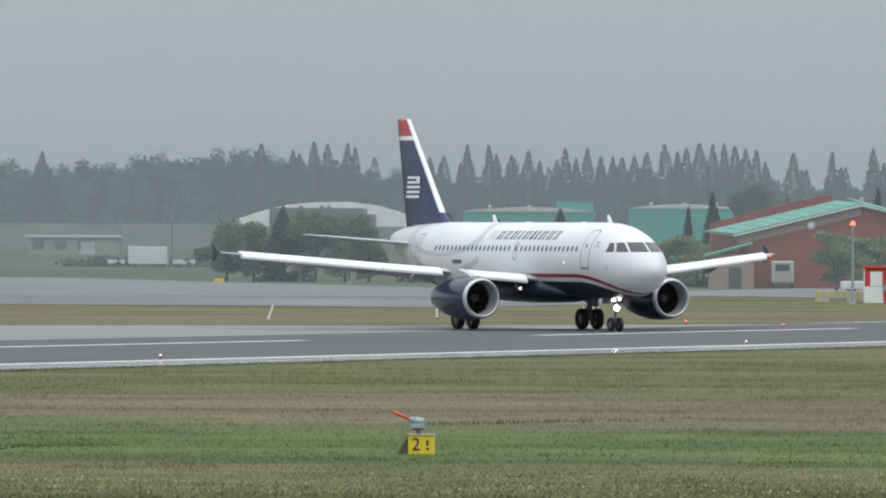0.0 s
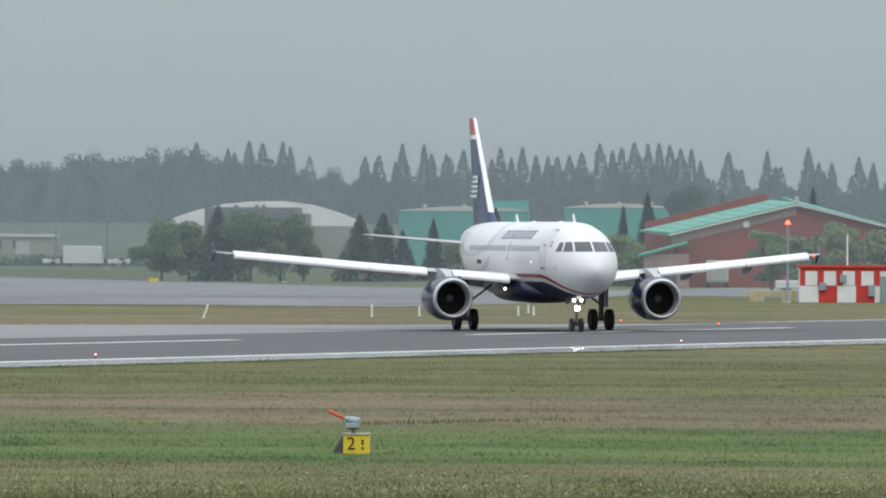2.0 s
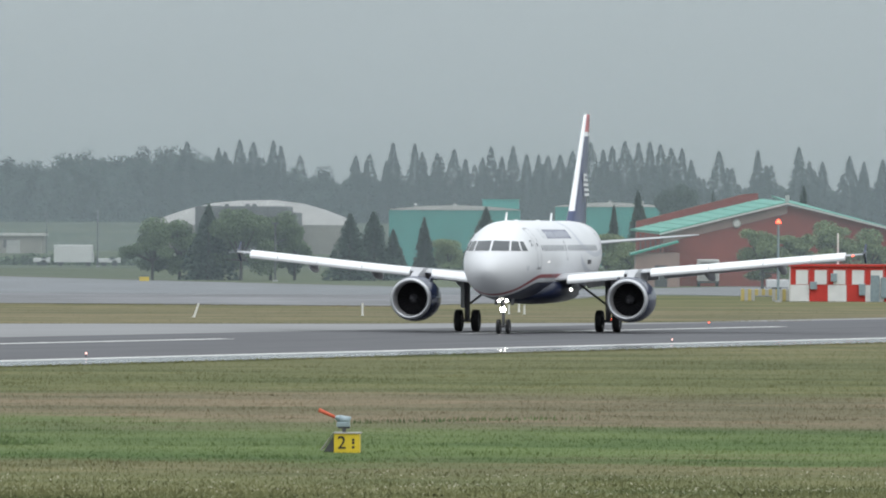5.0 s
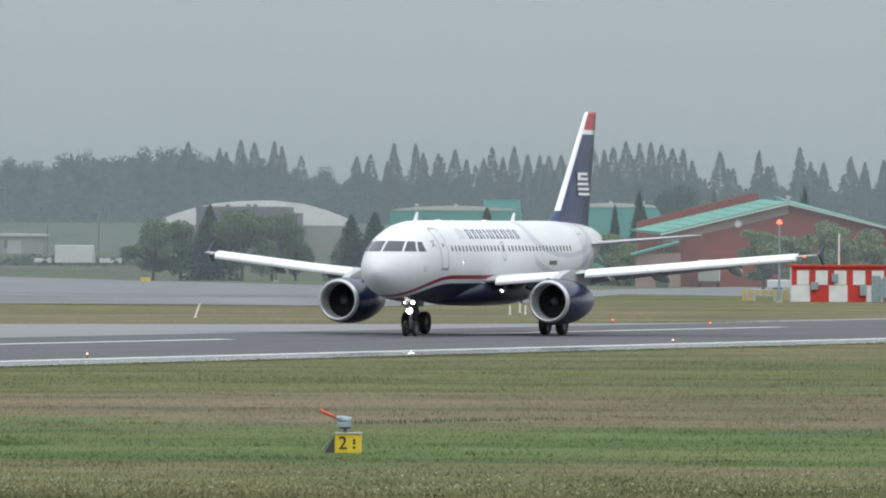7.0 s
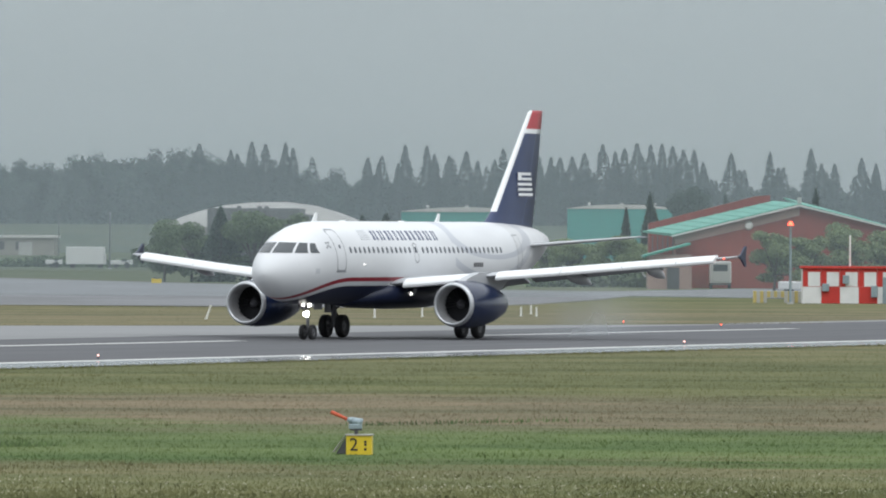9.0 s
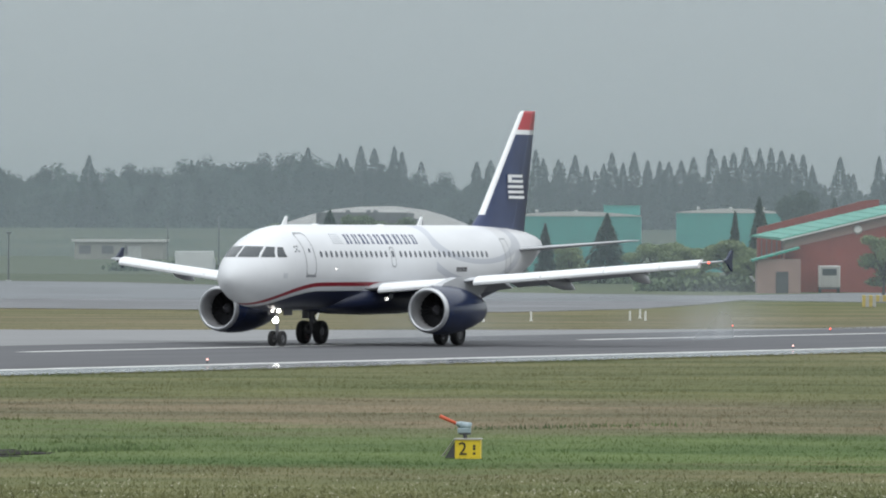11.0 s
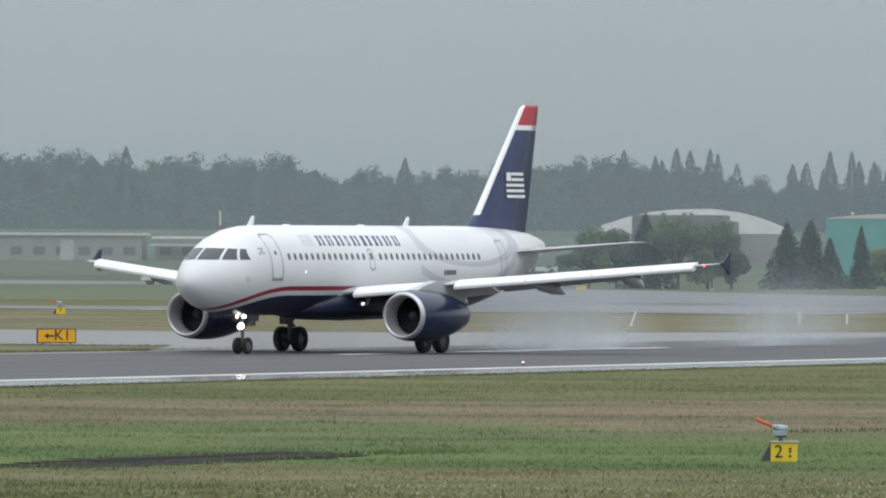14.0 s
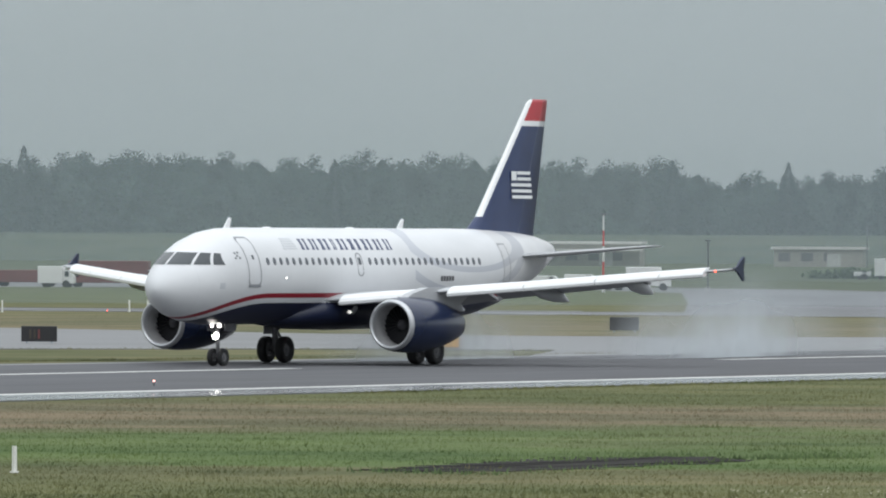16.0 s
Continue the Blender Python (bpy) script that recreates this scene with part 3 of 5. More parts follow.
def wing_section(xle, chord, y, z, thick, twist=0.0, n=9):
    top, bot = [], []
    for k in range(n + 1):
        u = k / n
        u = u * u * (3 - 2 * u) * 0.5 + 0.5 * u * u
        t = thick * 5 * (0.2969 * math.sqrt(u) - 0.126 * u - 0.3516 * u * u + 0.2843 * u ** 3 - 0.1015 * u ** 4)
        camb = 0.02 * chord * math.sin(math.pi * u)
        x = xle - chord * u
        zz = z - twist * u * chord
        top.append((x + NOSE, y, zz + camb + t * 0.55 * chord))
        bot.append((x + NOSE, y, zz + camb - t * 0.45 * chord))
    return top + bot[-2:0:-1]


def build_airliner():
    plane = thing("airliner", "white twin-engine passenger jet with navy belly and navy tail", "airplane")
    # hull
    seg = 56
    rings = []
    dense = []
    for a, b in zip(HULL, HULL[1:]):
        m = 1 if a[0] - b[0] < 0.8 else (2 if a[0] - b[0] < 1.6 else 3)
        dense += [[a[i] + (b[i] - a[i]) * j / m for i in range(4)] for j in range(m)]
    dense.append(list(HULL[-1]))
    for x, zc, rz, ry in dense:
        rings.append([(x + NOSE, ry * math.sin(2 * math.pi * k / seg), zc + rz * math.cos(2 * math.pi * k / seg)) for k in range(seg)])
    hull = part("fuselage", skin(bmesh.new(), rings), M_HULL, plane, "white hull with red, white and navy sweep", True)
    # belly fairing over the wing root
    rings = []
    for x, w, z0, z1 in ((-8.6, 0.4, 1.80, 2.0), (-9.6, 1.45, 1.66, 2.55), (-11.2, 2.05, 1.52, 3.0), (-14.0, 2.15, 1.47, 3.1), (-17.0, 2.1, 1.50, 2.95), (-19.3, 1.5, 1.68, 2.5), (-20.6, 0.4, 1.82, 2.1)):
        rings.append([(x + NOSE, w * math.cos(a) * (1 if abs(math.cos(a)) < .7 else 1.0), (z0 + z1) / 2 + (z1 - z0) / 2 * math.copysign(abs(math.sin(a)) ** 0.7, math.sin(a))) for a in [2 * math.pi * k / 28 for k in range(28)]])
    part("belly_fairing", skin(bmesh.new(), rings), M_HULL, plane, "navy wing-root fairing", True)
    part("tail_cone_outlet", lathe([(-22.95, 0.16), (-23.05, 0.13), (-22.6, 0.10)], 4.90, 0, 16), M_DGREY, plane)
    for s in (1, -1):
        # cockpit panes, laid out as seen from ahead
        for pts in ([(0.05, 4.31), (0.90, 4.31), (0.82, 4.82), (0.05, 4.84)],
                    [(0.98, 4.31), (1.38, 4.31), (1.17, 4.80), (0.90, 4.82)],
                    [(1.44, 4.31), (1.635, 4.31), (1.37, 4.79), (1.23, 4.80)]):
            part("cockpit_window", pane(pts, s), M_GLASS, hull, "dark cockpit pane", True)
        # doors
        for x0, x1, z0, z1, nm in ((-4.45, -5.42, 3.42, 5.50, "front_door"), (-27.3, -26.55, 3.5, 5.25, "rear_door"), (-13.45, -13.95, 3.82, 4.82, "overwing_exit")):
            c = 0.12
            pts = [(x0, z0 + c), (x0 - c, z0), (x1 + c, z0), (x1, z0 + c), (x1, z1 - c), (x1 + c, z1), (x0 - c, z1), (x0, z1 - c)]
            if nm == "rear_door":
                pts = [(-26.55, z0), (-27.3, z0), (-27.3, z1), (-26.55, z1)]
            part(nm, strip(pts, s, 0.05 if nm != "front_door" else 0.06), M_SEAM, hull, "grey outline of a closed door")
        part("door_sill", patch([(-4.48, 3.36), (-5.42, 3.36), (-5.42, 3.44), (-4.48, 3.44)], s, 0.02), M_SEAM, hull)
        part("door_window", patch([(-4.9, 4.55), (-5.02, 4.55), (-5.02, 4.72), (-4.9, 4.72)], s, 0.02), M_PANE, hull)
        # cabin windows
        k = 0
        x = -6.05
        while x > -24.3:
            if not (-14.05 < x < -13.3):
                w, h, z = 0.12, 0.17, 4.46
                pts = [(x + w * math.cos(a), z + h * math.sin(a)) for a in [math.pi / 4 * j + math.pi / 8 for j in range(8)]]
                part("cabin_window", patch(pts, s, 0.014, 1.0), M_PANE, hull)
            x -= 0.533
        part("exit_window", patch([(-13.60, 4.32), (-13.82, 4.32), (-13.82, 4.62), (-13.60, 4.62)], s, 0.016), M_PANE, hull)
        # airline name as plain slanted bars, and its striped mark
        wide = (0.95, 0.80, 1.1, 0.4, 1.0, 1.35, 1.1, 0.9, 0.75)
        run = -9.25 if s > 0 else -16.75
        for j, w in enumerate(wide):
            ww = w * 0.62
            sl = -0.14 if s > 0 else 0.14
            a, b = (run, run - ww * 0.40) if s > 0 else (run, run + ww * 0.40)
            part("name_bar", patch([(a, 4.96), (b, 4.96), (b + sl, 5.42), (a + sl, 5.42)], s, 0.014), M_MARK, hull)
            a2, b2 = (run - ww * 0.68, run - ww) if s > 0 else (run + ww * 0.68, run + ww)
            part("name_bar", patch([(a2, 4.96), (b2, 4.96), (b2 + sl, 5.42), (a2 + sl, 5.42)], s, 0.014), M_MARK, hull)
            run += -(ww + 0.31) if s > 0 else (ww + 0.31)
        for j in range(5):
            z = 4.98 + 0.105 * j
            x0, x1 = (-7.75 - 0.05 * j, -8.85) if s > 0 else (-16.98, -17.95 + 0.05 * j)
            part("mark_stripe", patch([(x0, z), (x1, z), (x1, z + 0.05), (x0, z + 0.05)], s, 0.014), M_PALE, hull)
        for j in range(5):
            x0 = -20.6 - 0.24 * j
            part("registration_bar", patch([(x0, 3.60), (x0 - 0.17, 3.60), (x0 - 0.17, 3.82), (x0, 3.82)], s, 0.014), M_DGREY, hull)
        part("static_port_plate", patch([(-2.55, 3.30), (-2.85, 3.30), (-2.85, 3.55), (-2.55, 3.55)], s, 0.012), M_PALE, hull)
        for dx, dz in ((0, 0), (-0.14, 0.1), (-0.28, 0.02), (-0.05, 0.22), (-0.25, 0.24)):
            part("probe", patch([(-3.72 + dx, 4.55 + dz), (-3.80 + dx, 4.55 + dz), (-3.80 + dx, 4.62 + dz), (-3.72 + dx, 4.62 + dz)], s, 0.03), M_SEAM, hull)
        lamp = on_hull(-7.4, 3.75, s, 0.02)
        part("hull_lamp", rodded(lamp, lamp + Vector((0, 0.02 * s, 0)), 0.025), M_LAMP2, hull)
    # blade antennas
    for x in (-5.7, -20.3):
        pts = [(x + NOSE + 0.25, 5.85), (x + NOSE - 0.25, 5.85), (x + NOSE - 0.36, 6.30), (x + NOSE - 0.2, 6.32)]
        part("blade_antenna", prism(pts, -0.03, 0.03), M_WHITE, hull)
    for x in (-9.0, -16.0):
        part("satcom_bump", skin(bmesh.new(), [[(x + NOSE + dx, 0.16 * f * math.cos(a), 5.86 + 0.10 * f * math.sin(a)) for a in [math.pi * j / 8 for j in range(9)]] for dx, f in ((0.4, 0.05), (0.2, 0.8), (-0.2, 0.8), (-0.4, 0.05))], False, False), M_WHITE, hull, "", True)
    for x, dz in ((-9.5, 0.25), (-19.0, 0.3), (-21.5, 0.2)):
        part("belly_antenna", prism([(x + NOSE, 1.8), (x + NOSE - 0.3, 1.8), (x + NOSE - 0.4, 1.5 + dz * 0.4), (x + NOSE - 0.25, 1.5 + dz * 0.4)], -0.03, 0.03), M_DGREY, hull)
    # wings
    for s in (1, -1):
        spec = [(1.2, -10.75, 6.9, 2.72, 0.135), (1.98, -11.2, 6.4, 2.80, 0.13), (4.0, -12.25, 5.2, 2.98, 0.12), (6.4, -13.55, 4.0, 3.20, 0.115), (9.5, -15.25, 3.2, 3.47, 0.11), (13.0, -17.15, 2.4, 3.80, 0.105), (16.2, -18.9, 1.75, 4.09, 0.10), (16.95, -19.35, 1.50, 4.16, 0.09)]
        rings = [wing_section(xle, c, s * y, z, t) for y, xle, c, z, t in spec]
        wing = part("wing", skin(bmesh.new(), rings), M_GREY, plane, "grey swept wing", True)
        for y0, y1 in ((2.35, 5.15), (6.45, 9.3), (9.33, 12.0), (12.03, 14.4), (14.43, 16.1)):
            secs = []
            for y in (y0, y1):
                for a, b in zip(spec, spec[1:]):
                    if a[0] <= y <= b[0]:
                        k = (y - a[0]) / (b[0] - a[0])
                        xle, c, z, t = [a[i] + (b[i] - a[i]) * k for i in (1, 2, 3, 4)]
                hgt = (0.30 + 0.05 * (17 - y) / 15)
                secs.append([(xle + NOSE + dx, s * y, z + dz * hgt) for dx, dz in ((-0.42, 0.62), (-0.16, 0.52), (0.12, 0.10), (0.24, -0.35), (0.22, -0.68), (0.08, -0.80), (-0.10, -0.62), (-0.22, -0.1))])
            part("slat", skin(bmesh.new(), secs), M_WHITE, wing, "pale extended leading-edge slat")
        for y, ln in ((4.3, 3.0), (9.0, 3.2), (12.7, 2.4)):
            for a, b in zip(spec, spec[1:]):
                if a[0] <= y <= b[0]:
                    k = (y - a[0]) / (b[0] - a[0])
                    xle, c, z, t = [a[i] + (b[i] - a[i]) * k for i in (1, 2, 3, 4)]
            xe = xle - c
            rg = []
            for dx, w, zz, hh in ((ln * 0.62, 0.03, -0.22, 0.05), (ln * 0.40, 0.16, -0.34, 0.20), (0.1, 0.2, -0.42, 0.28), (-ln * 0.22, 0.15, -0.52, 0.20), (-ln * 0.38, 0.03, -0.66, 0.05)):
                rg.append([(xe + NOSE + dx, s * y + w * math.cos(q), z + zz + hh * math.sin(q)) for q in [2 * math.pi * j / 12 for j in range(12)]])
            part("flap_track_fairing", skin(bmesh.new(), rg), M_GREY, wing, "", True)
        for y0, y1 in ((2.3, 6.2), (6.5, 12.9)):
            secs = []
            for y in (y0, y1):
                for a, b in zip(spec, spec[1:]):
                    if a[0] <= y <= b[0]:
                        k = (y - a[0]) / (b[0] - a[0])
                        xle, c, z, t = [a[i] + (b[i] - a[i]) * k for i in (1, 2, 3, 4)]
                xe, fc = xle - c + NOSE, 0.24 * c
                secs.append([(xe + 0.25, s * y, z - 0.02), (xe + 0.1, s * y, z + 0.05), (xe - fc * 0.75, s * y, z - 0.24 * fc - 0.1), (xe - fc * 0.72, s * y, z - 0.27 * fc - 0.12), (xe + 0.1, s * y, z - 0.14)])
            part("flap", skin(bmesh.new(), secs), M_GREY, wing, "lowered trailing-edge flap")
        tip = [(-19.75, 4.22), (-20.10, 4.32), (-20.62, 4.72), (-20.78, 4.72), (-20.66, 4.16), (-20.74, 3.68), (-20.62, 3.68), (-20.15, 4.04)]
        part("wingtip_fence", prism([(x + NOSE, z) for x, z in tip], s * 16.93, s * 17.02), M_NAVY, wing, "navy wingtip fence")
        rt = Vector((-19.15 + NOSE, s * 16.45, 4.10))
        part("wingtip_lamp", rodded(rt, rt + Vector((0.12, 0.05 * s, 0)), 0.045), M_REDLAMP if s > 0 else M_PALE, wing, "small navigation lamp")
        # landing lamp under the wing root
        q = Vector((-12.2 + NOSE, s * 2.45, 2.28))
        part("landing_lamp_mount", rodded(q - Vector((0.25, 0, -0.2)), q, 0.10), M_GREY, wing)
        part("landing_lamp", rodded(q, q + Vector((0.04, 0, 0)), 0.085, None, 16), M_WINGLAMP, wing, "lit landing lamp")
        # added tube, no real part: narrows the lamp to a forward beam
        part("lamp_cutoff_tube", lathe([(q.x - 0.02, 0.10), (q.x + 0.32, 0.10), (q.x + 0.32, 0.093), (q.x - 0.02, 0.093)], q.z, q.y, 16), M_GREY, wing)
        # engine
        ez, ey = 1.76, s * 5.755
        x0 = -9.72 + NOSE
        engine = part("engine_cowl", lathe([(x0 - 0.22, 1.105), (x0 - 0.6, 1.16), (x0 - 1.3, 1.20), (x0 - 2.2, 1.19), (x0 - 3.2, 1.10), (x0 - 4.2, 0.93), (x0 - 5.0, 0.74), (x0 - 5.35, 0.64), (x0 - 5.30, 0.60), (x0 - 4.4, 0.66)], ez, ey, 40), M_NAVY, plane, "navy engine cowl", True)
        part("inlet_lip", lathe([(x0 - 0.26, 1.11), (x0 - 0.08, 1.06), (x0, 1.00), (x0 - 0.02, 0.94), (x0 - 0.12, 0.90), (x0 - 0.30, 0.87)], ez, ey, 40), M_LIP, engine, "bright metal inlet lip", True)
        part("inlet_lining", lathe([(x0 - 0.28, 0.872), (x0 - 0.6, 0.86), (x0 - 1.15, 0.88)], ez, ey, 40), M_INLET, engine, "", True)
        for j in range(24):
            bm = bmesh.new()
            a = 2 * math.pi * j / 24
            ca, sa = math.cos(a), math.sin(a)
            cb, sb = math.cos(a + 0.22), math.sin(a + 0.22)
            v = [bm.verts.new(p) for p in ((x0 - 1.0, ey + 0.22 * ca, ez + 0.22 * sa), (x0 - 0.98, ey + 0.86 * ca, ez + 0.86 * sa), (x0 - 1.14, ey + 0.86 * cb, ez + 0.86 * sb), (x0 - 1.18, ey + 0.22 * cb, ez + 0.22 * sb))]
            bm.faces.new(v)
            part("fan_blade", bm, M_FAN, engine)
        part("fan_back", lathe([(x0 - 1.24, 0.88), (x0 - 1.24, 0.01)], ez, ey, 24), M_BLACK, engine)
        part("spinner", lathe([(x0 - 0.70, 0.01), (x0 - 0.85, 0.13), (x0 - 1.05, 0.24), (x0 - 1.15, 0.25)], ez, ey, 24), M_DGREY, engine, "", True)
        part("exhaust_plug", lathe([(x0 - 4.6, 0.4), (x0 - 5.3, 0.32), (x0 - 5.75, 0.05)], ez, ey, 24), M_DGREY, engine, "", True)
        py = [(x0 - 0.9, 2.85), (x0 - 1.6, 3.10), (x0 - 2.9, 3.35), (x0 - 4.2, 3.35), (x0 - 6.4, 3.0), (x0 - 5.6, 2.55), (x0 - 4.4, 2.35), (x0 - 2.0, 2.80)]
        part("pylon", prism(py, ey - 0.2, ey + 0.2), M_GREY, plane, "grey engine pylon")
        part("cowl_strake", prism([(x0 - 1.2, 2.55), (x0 - 2.0, 2.95), (x0 - 2.35, 2.95), (x0 - 2.35, 2.5)], ey - s * 0.72, ey - s * 0.78), M_NAVY, engine)
    # fin and tailplane
    fin = []
    for z, xl, xt in ((5.2, -25.4, -32.3), (5.75, -26.1, -32.25), (6.4, -27.05, -32.4), (8.5, -28.9, -32.85), (11.62, -31.66, -33.50), (11.76, -31.95, -33.50)):
        ch = xl - xt
        sec = []
        for u, t in ((0, 0), (0.03, 0.03), (0.12, 0.05), (0.35, 0.06), (0.7, 0.035), (1, 0.004), (0.7, -0.035), (0.35, -0.06), (0.12, -0.05), (0.03, -0.03)):
            sec.append((xl - ch * u + NOSE, t * ch * 0.9, z))
        fin.append(sec)
    finob = part("fin", skin(bmesh.new(), fin), M_FIN, plane, "navy fin with a red cap", True)
    for s in (1, -1):
        for j in range(5):
            z = 7.28 + 0.27 * j
            xf = -29.83 if j < 3 else -30.42
            ya = 0.255 - 0.028 * j
            bm = bmesh.new()
            skin(bm, [[(xf + NOSE, s * (ya + 0.06), z), (-31.72 + NOSE, s * (ya + 0.02), z)], [(xf + NOSE, s * (ya + 0.06), z + 0.14), (-31.72 + NOSE, s * (ya + 0.02), z + 0.14)]], False, False)
            part("fin_stripe", bm, M_WHITE, finob, "white flag-like stripe")
        bm = bmesh.new()
        skin(bm, [[(-29.83 + NOSE, s * 0.275, 8.09), (-30.30 + NOSE, s * 0.27, 8.09)], [(-29.83 + NOSE, s * 0.265, 8.5), (-30.30 + NOSE, s * 0.26, 8.5)]], False, False)
        part("fin_square", bm, M_WHITE, finob)
        tp = [wing_section(xl, c, s * y, z, 0.10) for y, xl, c, z in ((0.6, -28.3, 4.0, 4.62), (1.3, -28.75, 3.6, 4.68), (5.9, -31.6, 1.55, 5.12), (6.2, -32.1, 1.05, 5.15))]
        part("tailplane", skin(bmesh.new(), tp), M_GREY, plane, "grey tailplane", True)
    # landing gear
    wheels = []
    ng = part("nose_gear_strut", rod(rodded((-5.07 + NOSE, 0, 0.45), (-5.0 + NOSE, 0, 2.3), 0.085), (-5.07 + NOSE, 0, 1.0), (-4.0 + NOSE, 0, 2.1), 0.05), M_STRUT, plane)
    part("nose_gear_axle", rodded((-5.07 + NOSE, -0.34, 0.38), (-5.07 + NOSE, 0.34, 0.38), 0.06), M_STRUT, plane)
    for s in (1, -1):
        part("nose_gear_door", boxed(-5.8 + NOSE, -4.9 + NOSE, s * 0.42 - 0.02, s * 0.42 + 0.02, 1.5, 2.0), M_DGREY, plane)
        q = Vector((-4.86 + NOSE, s * 0.2, 1.72))
        part("taxi_lamp", rodded(q, q + Vector((0.05, 0, 0)), 0.07, None, 16), M_LAMP, plane, "lit nose-gear lamp")
        part("lamp_housing", rodded(q - Vector((0.2, 0, 0)), q, 0.08, 0.13, 16), M_STRUT, plane)
        wheels.append(("nose_wheel", (-5.07 + NOSE, s * 0.25, 0.38), 0.38, 0.2))
        y = s * 3.795
        part("main_gear_strut", rod(rodded((-16.11 + NOSE, y, 0.5), (-16.0 + NOSE, y, 2.9), 0.14, 0.17), (-16.11 + NOSE, y, 0.58), (-16.11 + NOSE, y, 1.1), 0.10), M_STRUT, plane)
        part("main_gear_axle", rodded((-16.11 + NOSE, y - 0.6, 0.58), (-16.11 + NOSE, y + 0.6, 0.58), 0.09), M_STRUT, plane)
        part("side_brace", rodded((-16.11 + NOSE, y - s * 0.1, 1.45), (-16.0 + NOSE, y - s * 1.5, 2.5), 0.06), M_STRUT, plane)
        part("torque_link", rod(rodded((-16.11 + NOSE, y, 0.75), (-16.55 + NOSE, y, 1.1), 0.05), (-16.55 + NOSE, y, 1.1), (-16.11 + NOSE, y, 1.5), 0.05), M_STRUT, plane)
        part("gear_door", boxed(-16.7 + NOSE, -15.5 + NOSE, y + s * 0.24 - 0.02, y + s * 0.24 + 0.02, 1.25, 2.7), M_GREY, plane)
        for k in (0.46, -0.46):
            wheels.append(("main_wheel", (-16.11 + NOSE, y + k, 0.58), 0.58, 0.4))
    q = Vector((-4.9 + NOSE, 0, 1.28))
    part("takeoff_lamp", rodded(q, q + Vector((0.05, 0, 0)), 0.14, None, 16), M_LAMP, plane, "lit nose-gear lamp")
    rolling = []
    for name, at, r, w in wheels:
        hub = new(name)
        hub.parent = plane
        hub.matrix_basis = Matrix.Translation(at)
        hub.empty_display_size = 0.2
        prof = [(r * 0.5, w * 0.36), (r * 0.82, w * 0.5), (r * 0.95, w * 0.44), (r, w * 0.25), (r, -w * 0.25), (r * 0.95, -w * 0.44), (r * 0.82, -w * 0.5), (r * 0.5, -w * 0.36)]
        part("tyre", skin(bmesh.new(), [[(q * math.cos(2 * math.pi * k / 28), yy, q * math.sin(2 * math.pi * k / 28)) for k in range(28)] for q, yy in prof], True, False), M_TYRE, hub, "", True)
        prof = [(r * 0.02, w * 0.2), (r * 0.2, w * 0.3), (r * 0.42, w * 0.22), (r * 0.52, w * 0.37), (r * 0.52, -w * 0.37), (r * 0.42, -w * 0.22), (r * 0.2, -w * 0.3), (r * 0.02, -w * 0.2)]
        part("rim", skin(bmesh.new(), [[(q * math.cos(2 * math.pi * k / 20), yy, q * math.sin(2 * math.pi * k / 20)) for k in range(20)] for q, yy in prof], True, False), M_RIM, hub)
        rolling.append((hub, at, r))
    return plane, rolling


# ---- small things on the field ----
def bird_cannon(m, numbered):
    c = thing("bird_scare_cannon", "orange-barrelled gas bird cannon on a yellow numbered box in the grass", "gas cannon", m)
    part("box", boxed(-0.31, 0.31, -0.3, 0.3, -0.02, 0.46, 0.015), M_YELLOW, c, "yellow sign box")
    part("lid", boxed(-0.34, 0.34, -0.33, 0.33, 0.463, 0.49), M_WOOD, c)
    bm = skin(bmesh.new(), [[(-0.35, -0.3, 0.46), (-0.32, -0.3, 0.49), (-0.60, -0.3, 0.06), (-0.64, -0.3, 0.06)], [(-0.35, 0.3, 0.46), (-0.32, 0.3, 0.49), (-0.60, 0.3, 0.06), (-0.64, 0.3, 0.06)]])
    part("prop_board", bm, M_WOOD, c, "weathered leaning board")
    part("prop_side", prism([(-0.32, 0.02), (-0.56, 0.02), (-0.32, 0.42)], -0.24, -0.20), M_DGREY, c)
    part("turntable", rodded((-0.08, 0, 0.49), (-0.08, 0, 0.62), 0.05), M_DGREY, c)
    part("stand_bar", boxed(-0.22, 0.06, -0.06, 0.06, 0.58, 0.62), M_DGREY, c)
    part("gas_chamber", rod(rodded((0.06, 0, 0.75), (-0.20, 0, 0.82), 0.12, 0.09, 18), (-0.20, 0, 0.82), (-0.30, 0, 0.855), 0.09, 0.04, 18), M_STEEL, c, "steel gas chamber", True)
    part("bracket", boxed(-0.26, 0.06, -0.12, 0.12, 0.62, 0.74, 0.02), M_STEEL, c)
    part("barrel", rodded((-0.29, 0, 0.85), (-0.70, 0, 1.03), 0.038, 0.048, 16), M_ORANGE, c, "faded orange barrel", True)
    if numbered:
        me = text_mesh("2", 0.44, 0.006)
        me.materials.append(M_BLACK)
        ob = new("numeral", me)
        ob.parent = c
        ob.matrix_basis = pose(-0.12, -0.308, 0.23, 90, 0, 0)
        for z in (0.31, 0.24, 0.13):
            part("small_mark", boxed(0.13, 0.19, -0.306, -0.302, z - 0.03, z + 0.03), M_BLACK, c)
    else:
        part("small_mark", boxed(-0.03, 0.03, -0.306, -0.302, 0.15, 0.4), M_BLACK, c)
    return c


